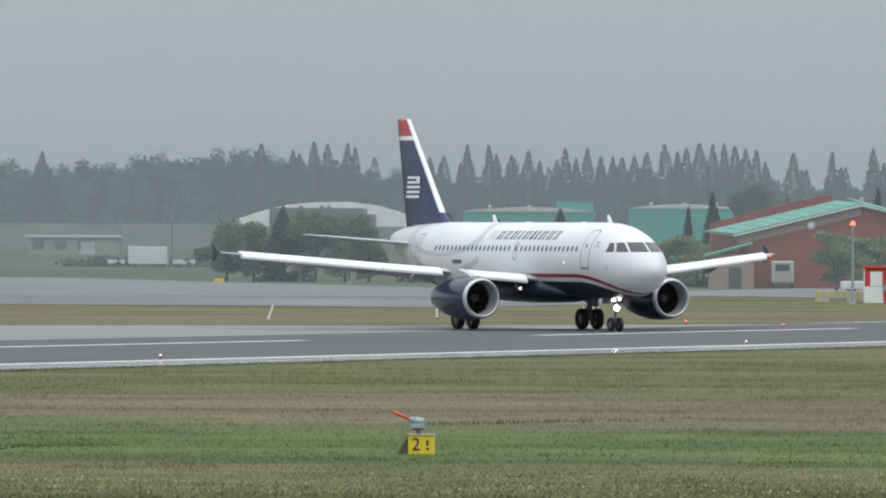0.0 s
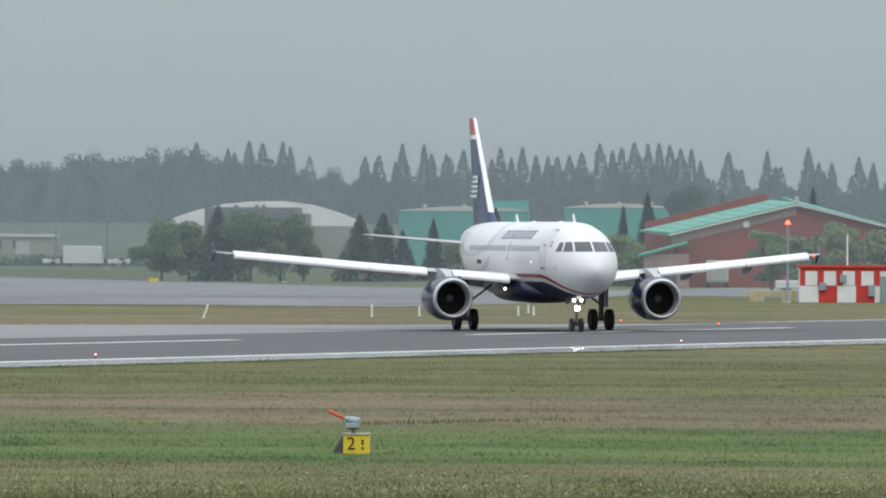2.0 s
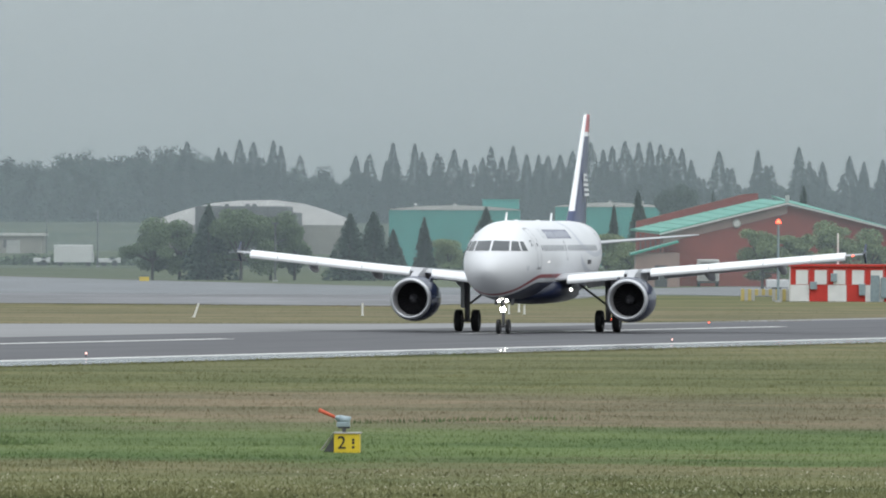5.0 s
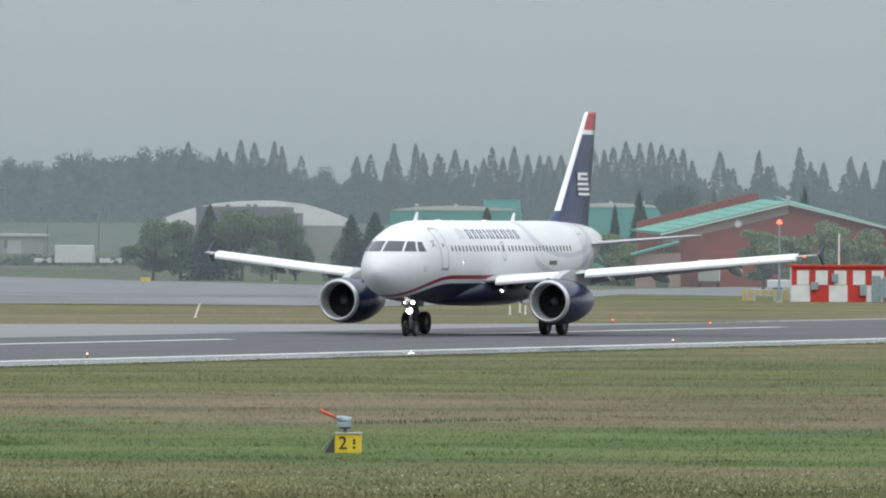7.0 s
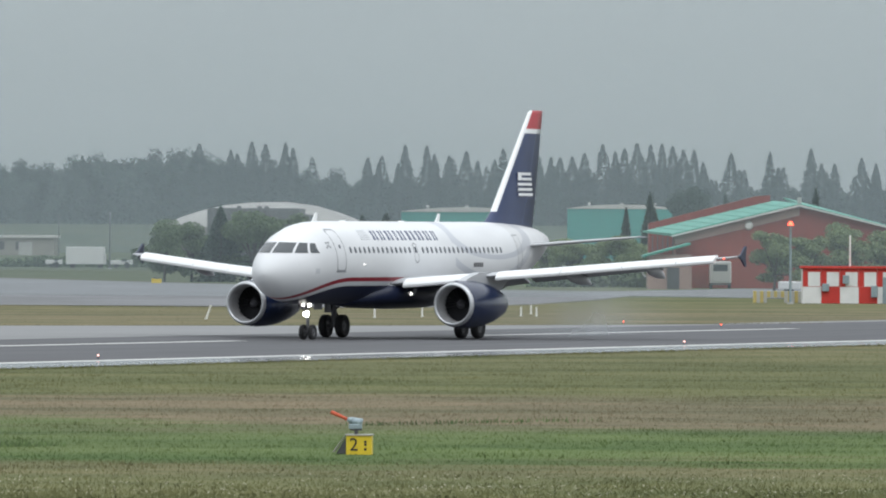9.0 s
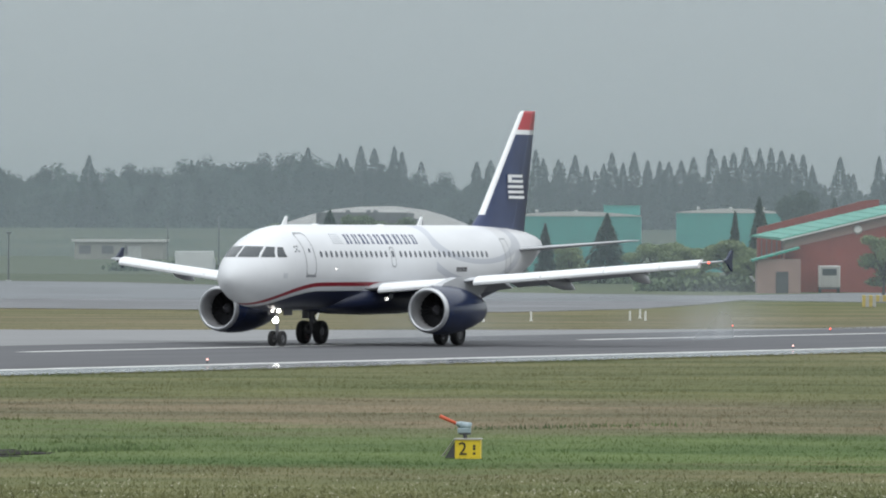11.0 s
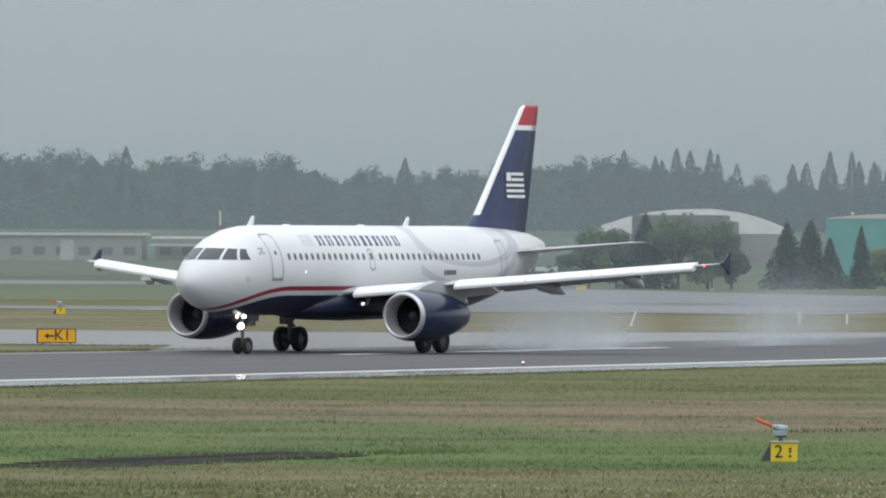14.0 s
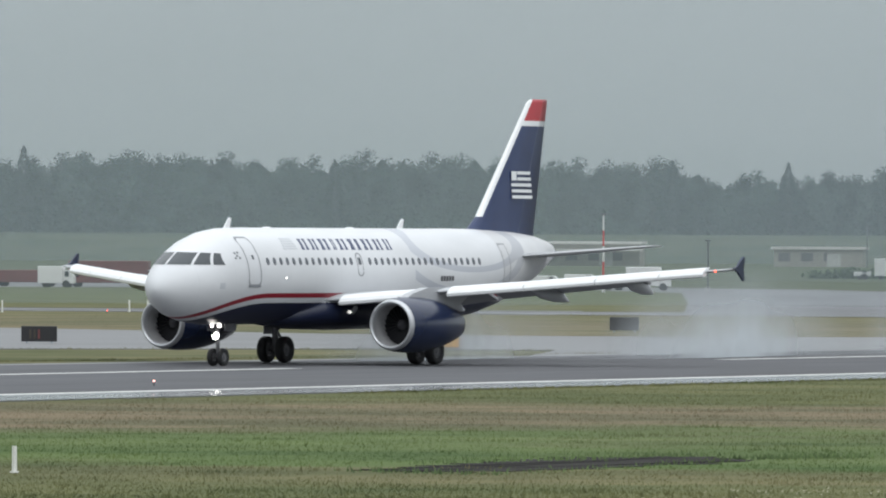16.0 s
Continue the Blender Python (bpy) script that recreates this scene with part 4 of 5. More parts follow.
def guide_sign(name, label, m, w, h, face, words="", worn_bars=False):
    s = thing(name, label, "sign", m, "taxiway signs")
    part("cabinet", boxed(-w / 2, w / 2, -0.13, 0.13, 0.12, 0.12 + h, 0.02), M_BLACK, s)
    if face is not None:
        part("face", boxed(-w / 2 + 0.05, w / 2 - 0.05, -0.145, -0.132, 0.17, 0.07 + h), face, s, "amber sign face")
    for k in (-0.35, 0.35):
        part("leg", boxed(w * k - 0.04, w * k + 0.04, -0.04, 0.04, -0.02, 0.12), M_STEEL, s)
    if worn_bars:
        for k in range(3):
            part("face_bar", boxed(-w / 2 + 0.42 + 0.22 * k, -w / 2 + 0.53 + 0.22 * k, -0.145, -0.132, 0.27, h - 0.05), M_MAROON if k == 2 else M_BARK, s, "dull weathered bar")
    if words:
        me = text_mesh(words, 0.72, 0.003)
        me.materials.append(M_BLACK)
        ob = new("lettering", me)
        ob.parent = s
        ob.matrix_basis = pose(0.28, -0.150, 0.13 + h / 2, 90, 0, 0)
        part("arrow", prism([(-0.62, 0.12 + h / 2), (-0.42, 0.27 + h / 2), (-0.42, 0.16 + h / 2), (-0.12, 0.16 + h / 2), (-0.12, 0.08 + h / 2), (-0.42, 0.08 + h / 2), (-0.42, -0.03 + h / 2)], -0.152, -0.147), M_BLACK, s)
    return s


def stake(x, y, h, lean=0.0, mat=None):
    s = new("marker_post", mesh_of("marker_post", rod(rodded((0, 0, 0), (lean * h, 0, h), 0.06, 0.055, 8), (0, 0, -0.02), (0, 0, 0.04), 0.1, 0.1, 8), mat or M_POST))
    s.matrix_basis = pose(x, y, 0)
    return tagged(s, "white plastic marker post in the grass", "post", "marker posts")


def edge_light(x, y, red=False, z=0.05):
    t = thing("edge_light", "low red runway lamp in the grass" if red else "low white runway edge lamp", "runway light", pose(x, y, z), "runway lights")
    part("stem", rodded((0, 0, -0.03), (0, 0, 0.14), 0.035, 0.03, 8), M_DGREY, t)
    part("lens", rodded((0, 0, 0.145), (0, 0, 0.21), 0.045, 0.035, 10), M_REDLAMP if red else M_EDGE, t, "lit lens")
    return t


def small_things():
    bird_cannon(pose(-4.9, 221.8, 0.0, 0, 0, -2), True)
    bird_cannon(pose(-64.0, 628, 0.0, 0, 0, 6), False)
    guide_sign("direction_sign", "amber taxiway sign with black arrow and letters", pose(-45.8, 447.3, 0, 0, 0, 14), 1.95, 0.72, M_AMBER, "K1")
    guide_sign("taxiway_sign", "back of a black sign cabinet at the pavement edge", pose(-44.3, 540.5, 0, 0, 0, 0), 1.75, 0.80, None)
    guide_sign("taxiway_sign", "dark sign cabinet seen from its unlit side", pose(-68.6, 466.5, 0, 0, 0, 6), 1.85, 0.80, None, "", True)
    stake(-21.9, 561.5, 0.85, 0.35)
    stake(-11.8, 576, 0.8)
    stake(-31.3, 209, 0.62)
    stake(-8.9, 583, 0.6)
    for x, y in ((-101, 668), (-92.6, 676), (-91.2, 676), (-87.6, 676)):
        stake(x, y, 0.9)
    for x, y in ((-2.6, 590), (-1.6, 590), (-2.0, 605)):
        stake(x, y, 0.6)
    for k in range(-3, 6):
        edge_light(-19.3 + 25.2 * k, 379.6 + (57 if k > 0 else 48) * k)
    for x, y in ((9.2, 523.5), (3.7, 540), (-92.6, 664)):
        edge_light(x, y, True, 0.0)
    y = thing("yellow_marker", "small yellow box beside the far taxiway", "marker box", pose(-41.9, 942, 0.0))
    part("body", boxed(-0.5, 0.5, -0.2, 0.2, 0, 0.5, 0.05), M_YELLOW, y)
    part("cap", boxed(-0.4, 0.4, -0.22, 0.22, 0.503, 0.6), M_DGREY, y)


# ---- buildings ----
def gable_wall(pts, y0, y1, mat, name, parent, label=""):
    return part(name, prism(pts, y0, y1), mat, parent, label)


def teal_shed(x0, x1, y, h, raised, m_top):
    b = thing("teal_building", "teal metal-clad industrial shed behind the trees", "building", pose((x0 + x1) / 2, y, 0))
    w = x1 - x0
    n = max(4, int(w / 1.6))
    for k in range(n):
        a = -w / 2 + w * k / n
        part("cladding_panel", boxed(a + 0.02, a + w / n - 0.02, -0.08, 0, 0, h), M_TEAL, b)
    part("wall", boxed(-w / 2, w / 2, 0.0, 22, 0, h - 0.02), M_TEAL, b, "teal wall")
    part("roof", prism([(-w / 2 - 0.1, h), (w / 2 + 0.1, h)] + [(w * (0.5 - k / 12), h + 0.06 + 0.62 * math.sin(math.pi * k / 12) ** 0.8) for k in range(13)], -0.2, 22.3), M_CREAM, b, "pale low arched roof")
    if raised:
        part("roof_tower", boxed(*raised, 2, 12, h + 0.2, m_top), M_TEAL, b, "raised teal block")
        part("tower_roof", boxed(raised[0] - 0.1, raised[1] + 0.1, 1.9, 12.1, m_top, m_top + 0.1), M_TEALROOF, b)
    for k in range(3):
        x = -w * 0.3 + w * 0.3 * k
        part("roof_vent", rod(rodded((x, 4, h + 0.2), (x, 4, h + 0.7), 0.12, 0.12, 8), (x, 4, h + 0.7), (x, 4, h + 0.95), 0.3, 0.2, 8), M_PALEWALL, b)
    return b


def hangar():
    b = thing("arched_hangar", "pale arched fabric hangar with a grey flat-roofed block", "hangar", pose(-66.3, 2000, 0))
    arch = [(-21.3, 0), (-21.3, 6.6), (-17.5, 8.3), (-13, 9.8), (-8, 11.0), (-2, 11.6), (5, 11.75), (11, 11.0), (16, 9.6), (21.3, 7.6), (21.3, 0)]
    part("wall", prism(arch, 10, 50), M_CREAM, b, "pale end wall")
    crown = arch[1:-1]
    part("roof", skin(bmesh.new(), [[(x, -0.6, 6.42) for x, z in crown], [(x, 4.5 * max(0.1, z - 6.5) / 5.2, 6.42 + (z - 6.4) * 0.55) for x, z in crown], [(x, 10.5 * max(0.1, z - 6.5) / 5.2, z + 0.2) for x, z in crown], [(x, 50, z + 0.25) for x, z in crown]], False, False), M_FABRIC, b, "pale curved fabric roof")
    part("lower_wall", boxed(-21.35, 21.35, -0.5, 9.9, 0, 6.4), M_TANWALL, b, "tan lower wall")
    part("front_block", boxed(-9.6, 10.0, -50, -0.8, 0, 10.4), M_GREYWALL, b, "grey flat-roofed block")
    part("side_block", boxed(10.05, 12.0, -50, -0.9, 0, 9.1), M_GREYWALL, b)
    for k in range(7):
        part("block_joint", boxed(-9.2 + 3.0 * k, -9.0 + 3.0 * k, -50.08, -50.02, 0.1, 10.1), M_DGREY, b)
    for x in (-4.0, 0.5, 2.0):
        part("roof_unit", boxed(x, x + 0.9, -30, -28, 10.405, 10.95, 0.05), M_GREYWALL, b)
    return b


def red_building():
    b = thing("red_building", "red metal building with a green roof and a pale gable band", "building", pose(0, 900, 0))
    wall = [(11.3, 0), (33.8, 0), (33.8, 5.6), (28.6, 6.9), (23.5, 8.0), (11.3, 5.1)]
    part("wall", prism(wall, 0, 25), M_BRICK, b, "red end wall")
    part("gable_band", prism([(11.2, 5.05), (11.2, 4.25), (19.5, 6.2), (23.5, 7.2), (23.5, 7.98)], -0.15, -0.02), M_PINK, b, "pale band under the eave")
    # two roof slopes; the nearer one climbs away to the ridge
    bm = skin(bmesh.new(), [[(10.9, -0.6, 5.1), (23.5, -0.6, 8.15), (23.5, -0.6, 8.38), (10.9, -0.6, 5.33)], [(8.2, 24, 5.45), (21.5, 24, 8.60), (21.5, 24, 8.75), (8.2, 24, 5.6)]])
    part("roof", bm, M_TEALROOF, b, "green metal roof slope")
    for k in range(9):
        u = k / 9
        a = Vector((10.9 + 12.6 * u, -0.6, 5.36 + 3.05 * u))
        c = Vector((8.2 + 13.3 * u, 24, 5.62 + 3.15 * u))
        part("roof_seam", rodded(a, c, 0.05, 0.05, 5), M_TEALROOF, b)
    part("eave_trim", skin(bmesh.new(), [[(10.9, -0.75, 5.02), (23.5, -0.75, 8.10), (23.5, -0.75, 8.30), (10.9, -0.75, 5.22)], [(10.9, -0.62, 5.02), (23.5, -0.62, 8.10), (23.5, -0.62, 8.30), (10.9, -0.62, 5.22)]]), M_CREAM, b, "pale roof edge")
    part("eave_trim", skin(bmesh.new(), [[(23.5, -0.75, 8.10), (34.0, -0.75, 5.55), (34.0, -0.75, 5.75), (23.5, -0.75, 8.30)], [(23.5, -0.62, 8.10), (34.0, -0.62, 5.55), (34.0, -0.62, 5.75), (23.5, -0.62, 8.30)]]), M_CREAM, b)
    part("roof", skin(bmesh.new(), [[(23.55, -0.6, 8.15), (34.2, -0.6, 5.55), (34.2, -0.6, 5.75), (23.55, -0.6, 8.36)], [(22.5, 24, 8.9), (34.2, 24, 5.6), (34.2, 24, 5.8), (22.5, 24, 9.1)]]), M_TEALROOF, b)
    part("back_wall", prism([(8.9, 0), (21.2, 0), (21.2, 9.3), (19.8, 9.2), (8.9, 6.4)], 26, 40), M_BRICK, b, "red upper wall behind the roof")
    part("ridge_vent", boxed(23.3, 23.7, 0, 0.5, 8.3, 9.0), M_PALEWALL, b)
    part("wall_lamp", rodded((18.5, -0.1, 6.2), (18.5, -0.35, 6.2), 0.45, 0.3, 14), M_POST, b)
    # lean-to
    part("lean_to_wall", boxed(8.4, 12.6, -20, -0.2, 0, 3.3), M_PINK, b, "pale red lean-to")
    part("lean_to_roof", skin(bmesh.new(), [[(7.9, -20.4, 3.05), (12.5, -20.4, 4.3), (12.5, -20.4, 4.5), (7.9, -20.4, 3.25)], [(7.9, -0.3, 3.05), (12.5, -0.3, 4.3), (12.5, -0.3, 4.5), (7.9, -0.3, 3.25)]]), M_TEALROOF, b, "green lean-to roof")
    for k in range(5):
        part("column", rodded((9.0 + 0.5 * k, -0.4, 3.4), (9.0 + 0.5 * k, -0.4, 5.2), 0.06, 0.06, 6), M_DGREY, b)
    part("door", boxed(10.2, 11.4, -20.1, -20.02, 0, 2.1), M_DGREY, b)
    return b


def checker_hut():
    b = thing("checkered_hut", "red and white checkered airfield equipment hut", "hut", pose(18.7, 706, 0))
    part("wall", boxed(0, 13, 0.06, 4, 0, 2.72), M_HUTWHITE, b, "painted wall")
    for i in range(9):
        part("panel", boxed(i * 1.45 + 0.01, i * 1.45 + 1.44, 0, 0.055, 0.02, 1.30), M_HUTWHITE if i % 2 == 0 else M_HUTRED, b)
        part("panel", boxed(i * 1.45 + 0.01, i * 1.45 + 1.44, 0, 0.055, 1.31, 2.70), M_HUTRED, b)
        part("white_panel", boxed(i * 1.45 + 0.42, i * 1.45 + 1.36, -0.02, -0.003, 1.34, 2.45), M_HUTWHITE, b)
    part("roof", boxed(-0.15, 13.2, -0.2, 4.2, 2.73, 2.9), M_HUTRED, b, "red roof edge")
    for x, z, w, h in ((1.5, 0.95, 0.55, 0.6), (3.1, 1.55, 0.5, 0.65), (5.3, 0.5, 0.5, 0.9), (7.0, 0.3, 0.5, 1.6)):
        part("cabinet", boxed(x, x + w, -0.3, -0.01, z, z + h, 0.03), M_STEEL, b, "grey wall cabinet")
    part("door", boxed(6.2, 6.9, -0.05, -0.005, 0.02, 2.05), M_STEEL, b, "grey door")
    part("mast", rodded((3.7, 1, 2.9), (3.7, 1, 5.3), 0.07, 0.06, 8), M_POST, b, "white roof mast")
    return b


def truck(m, w, h, length, label):
    t = thing("box_truck", label, "truck", m, "parked trucks")
    part("box", boxed(-w / 2, w / 2, 0, length, 0.55, h, 0.04), M_VEHWHITE, t, "white box body")
    part("rear_door", boxed(-w / 2 + 0.1, w / 2 - 0.1, -0.04, -0.005, 0.65, h - 0.1), M_PALEWALL, t)
    part("window", boxed(-w / 2 + 0.35, w / 2 - 0.35, -0.06, -0.045, h - 0.95, h - 0.3), M_GLASS, t)
    part("bumper", boxed(-w / 2, w / 2, -0.1, 0.1, 0.35, 0.52), M_DGREY, t)
    for x in (-w / 2 + 0.15, w / 2 - 0.15):
        for y in (0.7, length - 0.8):
            part("wheel", rodded((x - 0.12, y, 0.4), (x + 0.12, y, 0.4), 0.4, 0.4, 16), M_TYRE, t)
    return t


def side_vehicle(name, label, m, length, h, cab, mat):
    """A vehicle seen from its side: body, cab with windows, wheels."""
    t = thing(name, label, "vehicle", m, "parked vehicles")
    part("body", boxed(-length / 2, length / 2 - cab, 0, 2.3, 0.5, h, 0.08), mat, t)
    rg = [[(length / 2 - cab + 0.05, y, 0.5), (length / 2, y, 0.5), (length / 2, y, 1.25), (length / 2 - cab * 0.35, y, min(h, 2.0)), (length / 2 - cab + 0.05, y, min(h, 2.0))] for y in (0.1, 2.2)]
    part("cab", skin(bmesh.new(), rg), M_VEHWHITE, t, "white cab")
    part("window", boxed(length / 2 - cab * 0.8, length / 2 - cab * 0.42, 0.06, 0.095, 1.25, min(h, 2.0) - 0.15), M_GLASS, t)
    for x in (-length / 2 + 0.9, length / 2 - 0.8):
        for y in (0.15, 2.15):
            part("wheel", rodded((x, y - 0.12, 0.42), (x, y + 0.12, 0.42), 0.42, 0.42, 14), M_TYRE, t)
    return t


def lamp_mast(x, y, h, mat, label, banded=False, lamp=False):
    t = thing("mast", label, "mast", pose(x, y, 0), "masts")
    if banded:
        for k in range(5):
            part("band", rodded((0, 0, h * k / 5 + 0.01), (0, 0, h * (k + 1) / 5), 0.13 - 0.01 * k, 0.12 - 0.01 * k, 10), M_HUTRED if k % 2 else M_POST, t)
    else:
        part("shaft", rodded((0, 0, 0), (0, 0, h), 0.11, 0.08, 10), mat, t)
    part("foot", boxed(-0.25, 0.25, -0.25, 0.25, -0.02, 0.15), M_PALEWALL, t)
    if lamp:
        part("lamp_head", rod(rodded((0, 0, h), (0, 0, h + 0.25), 0.2, 0.09, 12), (0, 0, h - 0.05), (0, 0, h), 0.24, 0.24, 12), M_REDLAMP, t, "red obstruction lamp")
    else:
        part("lamp_arm", boxed(-0.35, 0.35, -0.12, 0.12, h, h + 0.15), M_DGREY, t)
    return t


def low_building(x0, x1, y, z, label, canopy=False):
    b = thing("low_building", label, "building", pose((x0 + x1) / 2, y, 0), "far low buildings")
    w = x1 - x0
    part("wall", boxed(-w / 2, w / 2, 0, 14, 0, z - 0.6), M_TANWALL, b)
    part("roof", boxed(-w / 2 - 0.6, w / 2 + 0.6, -0.6, 14.6, z - 0.58, z), M_CREAM, b, "pale flat roof")
    for k in range(max(3, int(w / 5))):
        a = -w / 2 + 1 + k * 5
        if a + 2.6 < w / 2:
            part("window", boxed(a, a + 2.6, -0.06, -0.01, 1.2, min(3, z - 1.4)), M_GREYWALL, b)
    if canopy:
        part("canopy", boxed(-w / 2 - 0.8, w / 2 + 0.8, -3.5, -0.65, z - 2.1, z - 1.7), M_CREAM, b, "pale canopy edge")
    part("door", boxed(w * 0.1, w * 0.1 + 3, -0.1, -0.065, 0, z - 1.5), M_PALEWALL, b)
    return b


def place_buildings():
    teal_shed(-22.9, -4.2, 1300, 8.3, (4.0, 9.2), 9.8)
    teal_shed(0.9, 17.7, 1400, 9.1, None, 0)
    hangar()
    red_building()
    checker_hut()
    bar = thing("barrier_row", "yellow and white striped concrete barrier", "barrier", pose(15.0, 712, 0))
    for k in range(14):
        part("block", boxed(k * 0.27 + 0.005, k * 0.27 + 0.265, 0, 0.5, 0.42 if 3 < k < 9 else 0, 0.92, 0.02), M_BARRIER if k % 2 == 0 else M_PALEWALL, bar)
    side_vehicle("pickup", "white pickup parked behind the hut", pose(21.6, 800, 0), 5.0, 1.2, 2.4, M_VEHWHITE)
    truck(pose(15.6, 893, 0), 2.1, 2.65, 5.0, "white box truck parked with its rear window showing")
    truck(pose(10.0, 1010, 0), 2.3, 2.4, 5.0, "white box truck parked by the bushes")
    side_vehicle("truck", "white box truck parked in the far lot", pose(-69.5, 1330, 0), 5.8, 3.05, 0.2, M_VEHWHITE)
    side_vehicle("pickup", "white pickup parked in the far lot", pose(-64.4, 1331, 0), 3.3, 1.1, 1.9, M_VEHWHITE)
    side_vehicle("car", "small white car parked in the far lot", pose(-74.5, 1335, 0), 2.4, 1.1, 1.3, M_VEHWHITE)
    for k, (x, y, ln, h) in enumerate(((-79.4, 1000, 4.9, 2.6), (-83.5, 1002, 2.9, 1.6), (-87.3, 1004, 3.4, 1.75), (-91.5, 1003, 3.6, 1.6))):
        side_vehicle("service_truck", "white airport service truck parked in a row", pose(x, y, 0), ln, h, 1.1, M_VEHWHITE)
    side_vehicle("red_trailer", "long dark red trailer parked on the far apron", pose(-142.0, 1020, 0), 9.4, 3.0, 0.3, M_MAROON)
    side_vehicle("red_trailer", "dark red trailer parked on the far apron", pose(-152.5, 1026, 0), 7.0, 1.9, 0.3, M_MAROON)
    side_vehicle("service_truck", "white tank truck parked beside red trailers", pose(-146.0, 1005, 0), 4.0, 2.4, 1.2, M_VEHWHITE)
    lamp_mast(17.6, 700, 6.1, M_STEEL, "slim steel mast with a red lamp", False, True)
    lamp_mast(-64.5, 1300, 7.9, M_DGREY, "dark lamp post by the far lot")
    lamp_mast(-93.9, 1700, 8.2, M_DGREY, "dark lamp post far across the field")
    lamp_mast(-28.6, 950, 6.0, M_DGREY, "dark lamp post among trees")
    lamp_mast(-80.1, 950, 8.2, M_POST, "red and white banded mast", True)
    lamp_mast(-76.4, 1050, 5.5, M_DGREY, "dark lamp post by the taxiway")
    low_building(-131, -111.5, 2000, 4.4, "long low pale-roofed building far off")
    low_building(-183, -160.6, 2000, 5.4, "long low building with pale roof and pale canopy", True)
    low_building(-231, -186, 2000, 6.1, "long low pale-roofed building far off")


# ---- trees ----
def leaf_cloud(centres, count, size, rng, fall=0.4):
    """Small leaf faces scattered through ellipsoids (centre, radii)."""
    vol = np.array([r[0] * r[1] * r[2] for _, r in centres]) ** 0.8
    pick = rng.choice(len(centres), count, p=vol / vol.sum())
    c = np.array([q for q, _ in centres])[pick]
    r = np.array([q for _, q in centres])[pick]
    d = rng.normal(size=(count, 3))
    d /= np.linalg.norm(d, axis=1)[:, None]
    p = c + d * r * (rng.random(count) ** fall)[:, None]
    u = rng.normal(size=(count, 3))
    u /= np.linalg.norm(u, axis=1)[:, None]
    w = np.cross(u, rng.normal(size=(count, 3)))
    w /= np.linalg.norm(w, axis=1)[:, None]
    s = size * (0.5 + rng.random(count))[:, None]
    quad = np.stack([p - u * s, p + w * s * 0.6, p + u * s, p - w * s * 0.6], 1)
    return quad


def conifer_cloud(h, r, count, size, rng, base=0.08, at=(0, 0, 0), power=0.82, gap=0.55):
    """Needle sprays on whorls of boughs of uneven length that droop a little."""
    whorls, sectors = max(6, int(h * 0.55)), 8
    reach = 1.12 - gap * rng.random((whorls, sectors)) ** 1.6
    twist = rng.random(whorls) * 2 * math.pi
    u = rng.random(count) ** 0.8
    k = np.minimum((u * whorls).astype(int), whorls - 1)
    sec = rng.integers(0, sectors, count)
    a = twist[k] + (sec + 0.55 * rng.normal(size=count)) * 2 * math.pi / sectors
    u = (k + 0.5 + 0.32 * rng.normal(size=count)) / whorls
    u = np.clip(u, 0.0, 1.0)
    z = h * (base + (1 - base) * u)
    rad = r * (1 - u) ** power * reach[k, sec] * np.sqrt(rng.random(count)) + 0.015 * r
    p = np.stack([rad * np.cos(a), rad * np.sin(a), z - rad * 0.22], 1) + np.array(at)
    out = np.stack([np.cos(a), np.sin(a), -0.35 + 0.3 * rng.random(count)], 1)
    side = np.stack([-np.sin(a), np.cos(a), 0.9 * rng.normal(size=count)], 1)
    s = (size * (0.5 + rng.random(count)) * (1.15 - 0.75 * u))[:, None]
    return np.stack([p - out * s, p + side * s * 0.5, p + out * s, p - side * s * 0.5], 1)


def quads_object(name, quads, mat):
    n = len(quads)
    me = bpy.data.meshes.new(name)
    me.from_pydata(quads.reshape(-1, 3).tolist(), [], np.arange(n * 4).reshape(n, 4).tolist())
    me.materials.append(mat)
    return new(name, me)


def broad_tree(x, y, h, w, seed, mat, label, trunk=0.06):
    rng = np.random.default_rng(seed)
    t = thing("tree", label, "tree", pose(x, y, 0), "broadleaf trees")
    bm = bmesh.new()
    rod(bm, (0, 0, -0.05), (0.1, 0, h * 0.45), 0.05 * h * 0.55, 0.05 * h * 0.3, 8)
    cs = []
    for k in range(16):
        a = rng.random() * 2 * math.pi
        q = rng.random() ** 0.5 * w * 0.42
        z = h * (trunk + 0.16 + (0.78 - trunk) * rng.random())
        shrink = 1 - 0.5 * max(0, z / h - 0.5)
        c = (q * math.cos(a) * shrink, q * math.sin(a) * shrink, z)
        cs.append((c, (w * 0.19 * (0.6 + 0.6 * rng.random()), w * 0.19, h * 0.12 * (0.6 + 0.7 * rng.random()))))
        rod(bm, (0.05, 0, h * 0.3), (c[0], c[1], c[2]), 0.06 + 0.01 * h, 0.03, 5)
    cs.append(((0, 0, h * 0.82), (w * 0.22, w * 0.22, h * 0.16)))
    part("trunk", bm, M_BARK, t, "grey trunk with limbs")
    ob = quads_object("crown", leaf_cloud(cs, 13000, 0.07 + 0.0065 * h, rng), mat)
    ob.parent = t
    return t


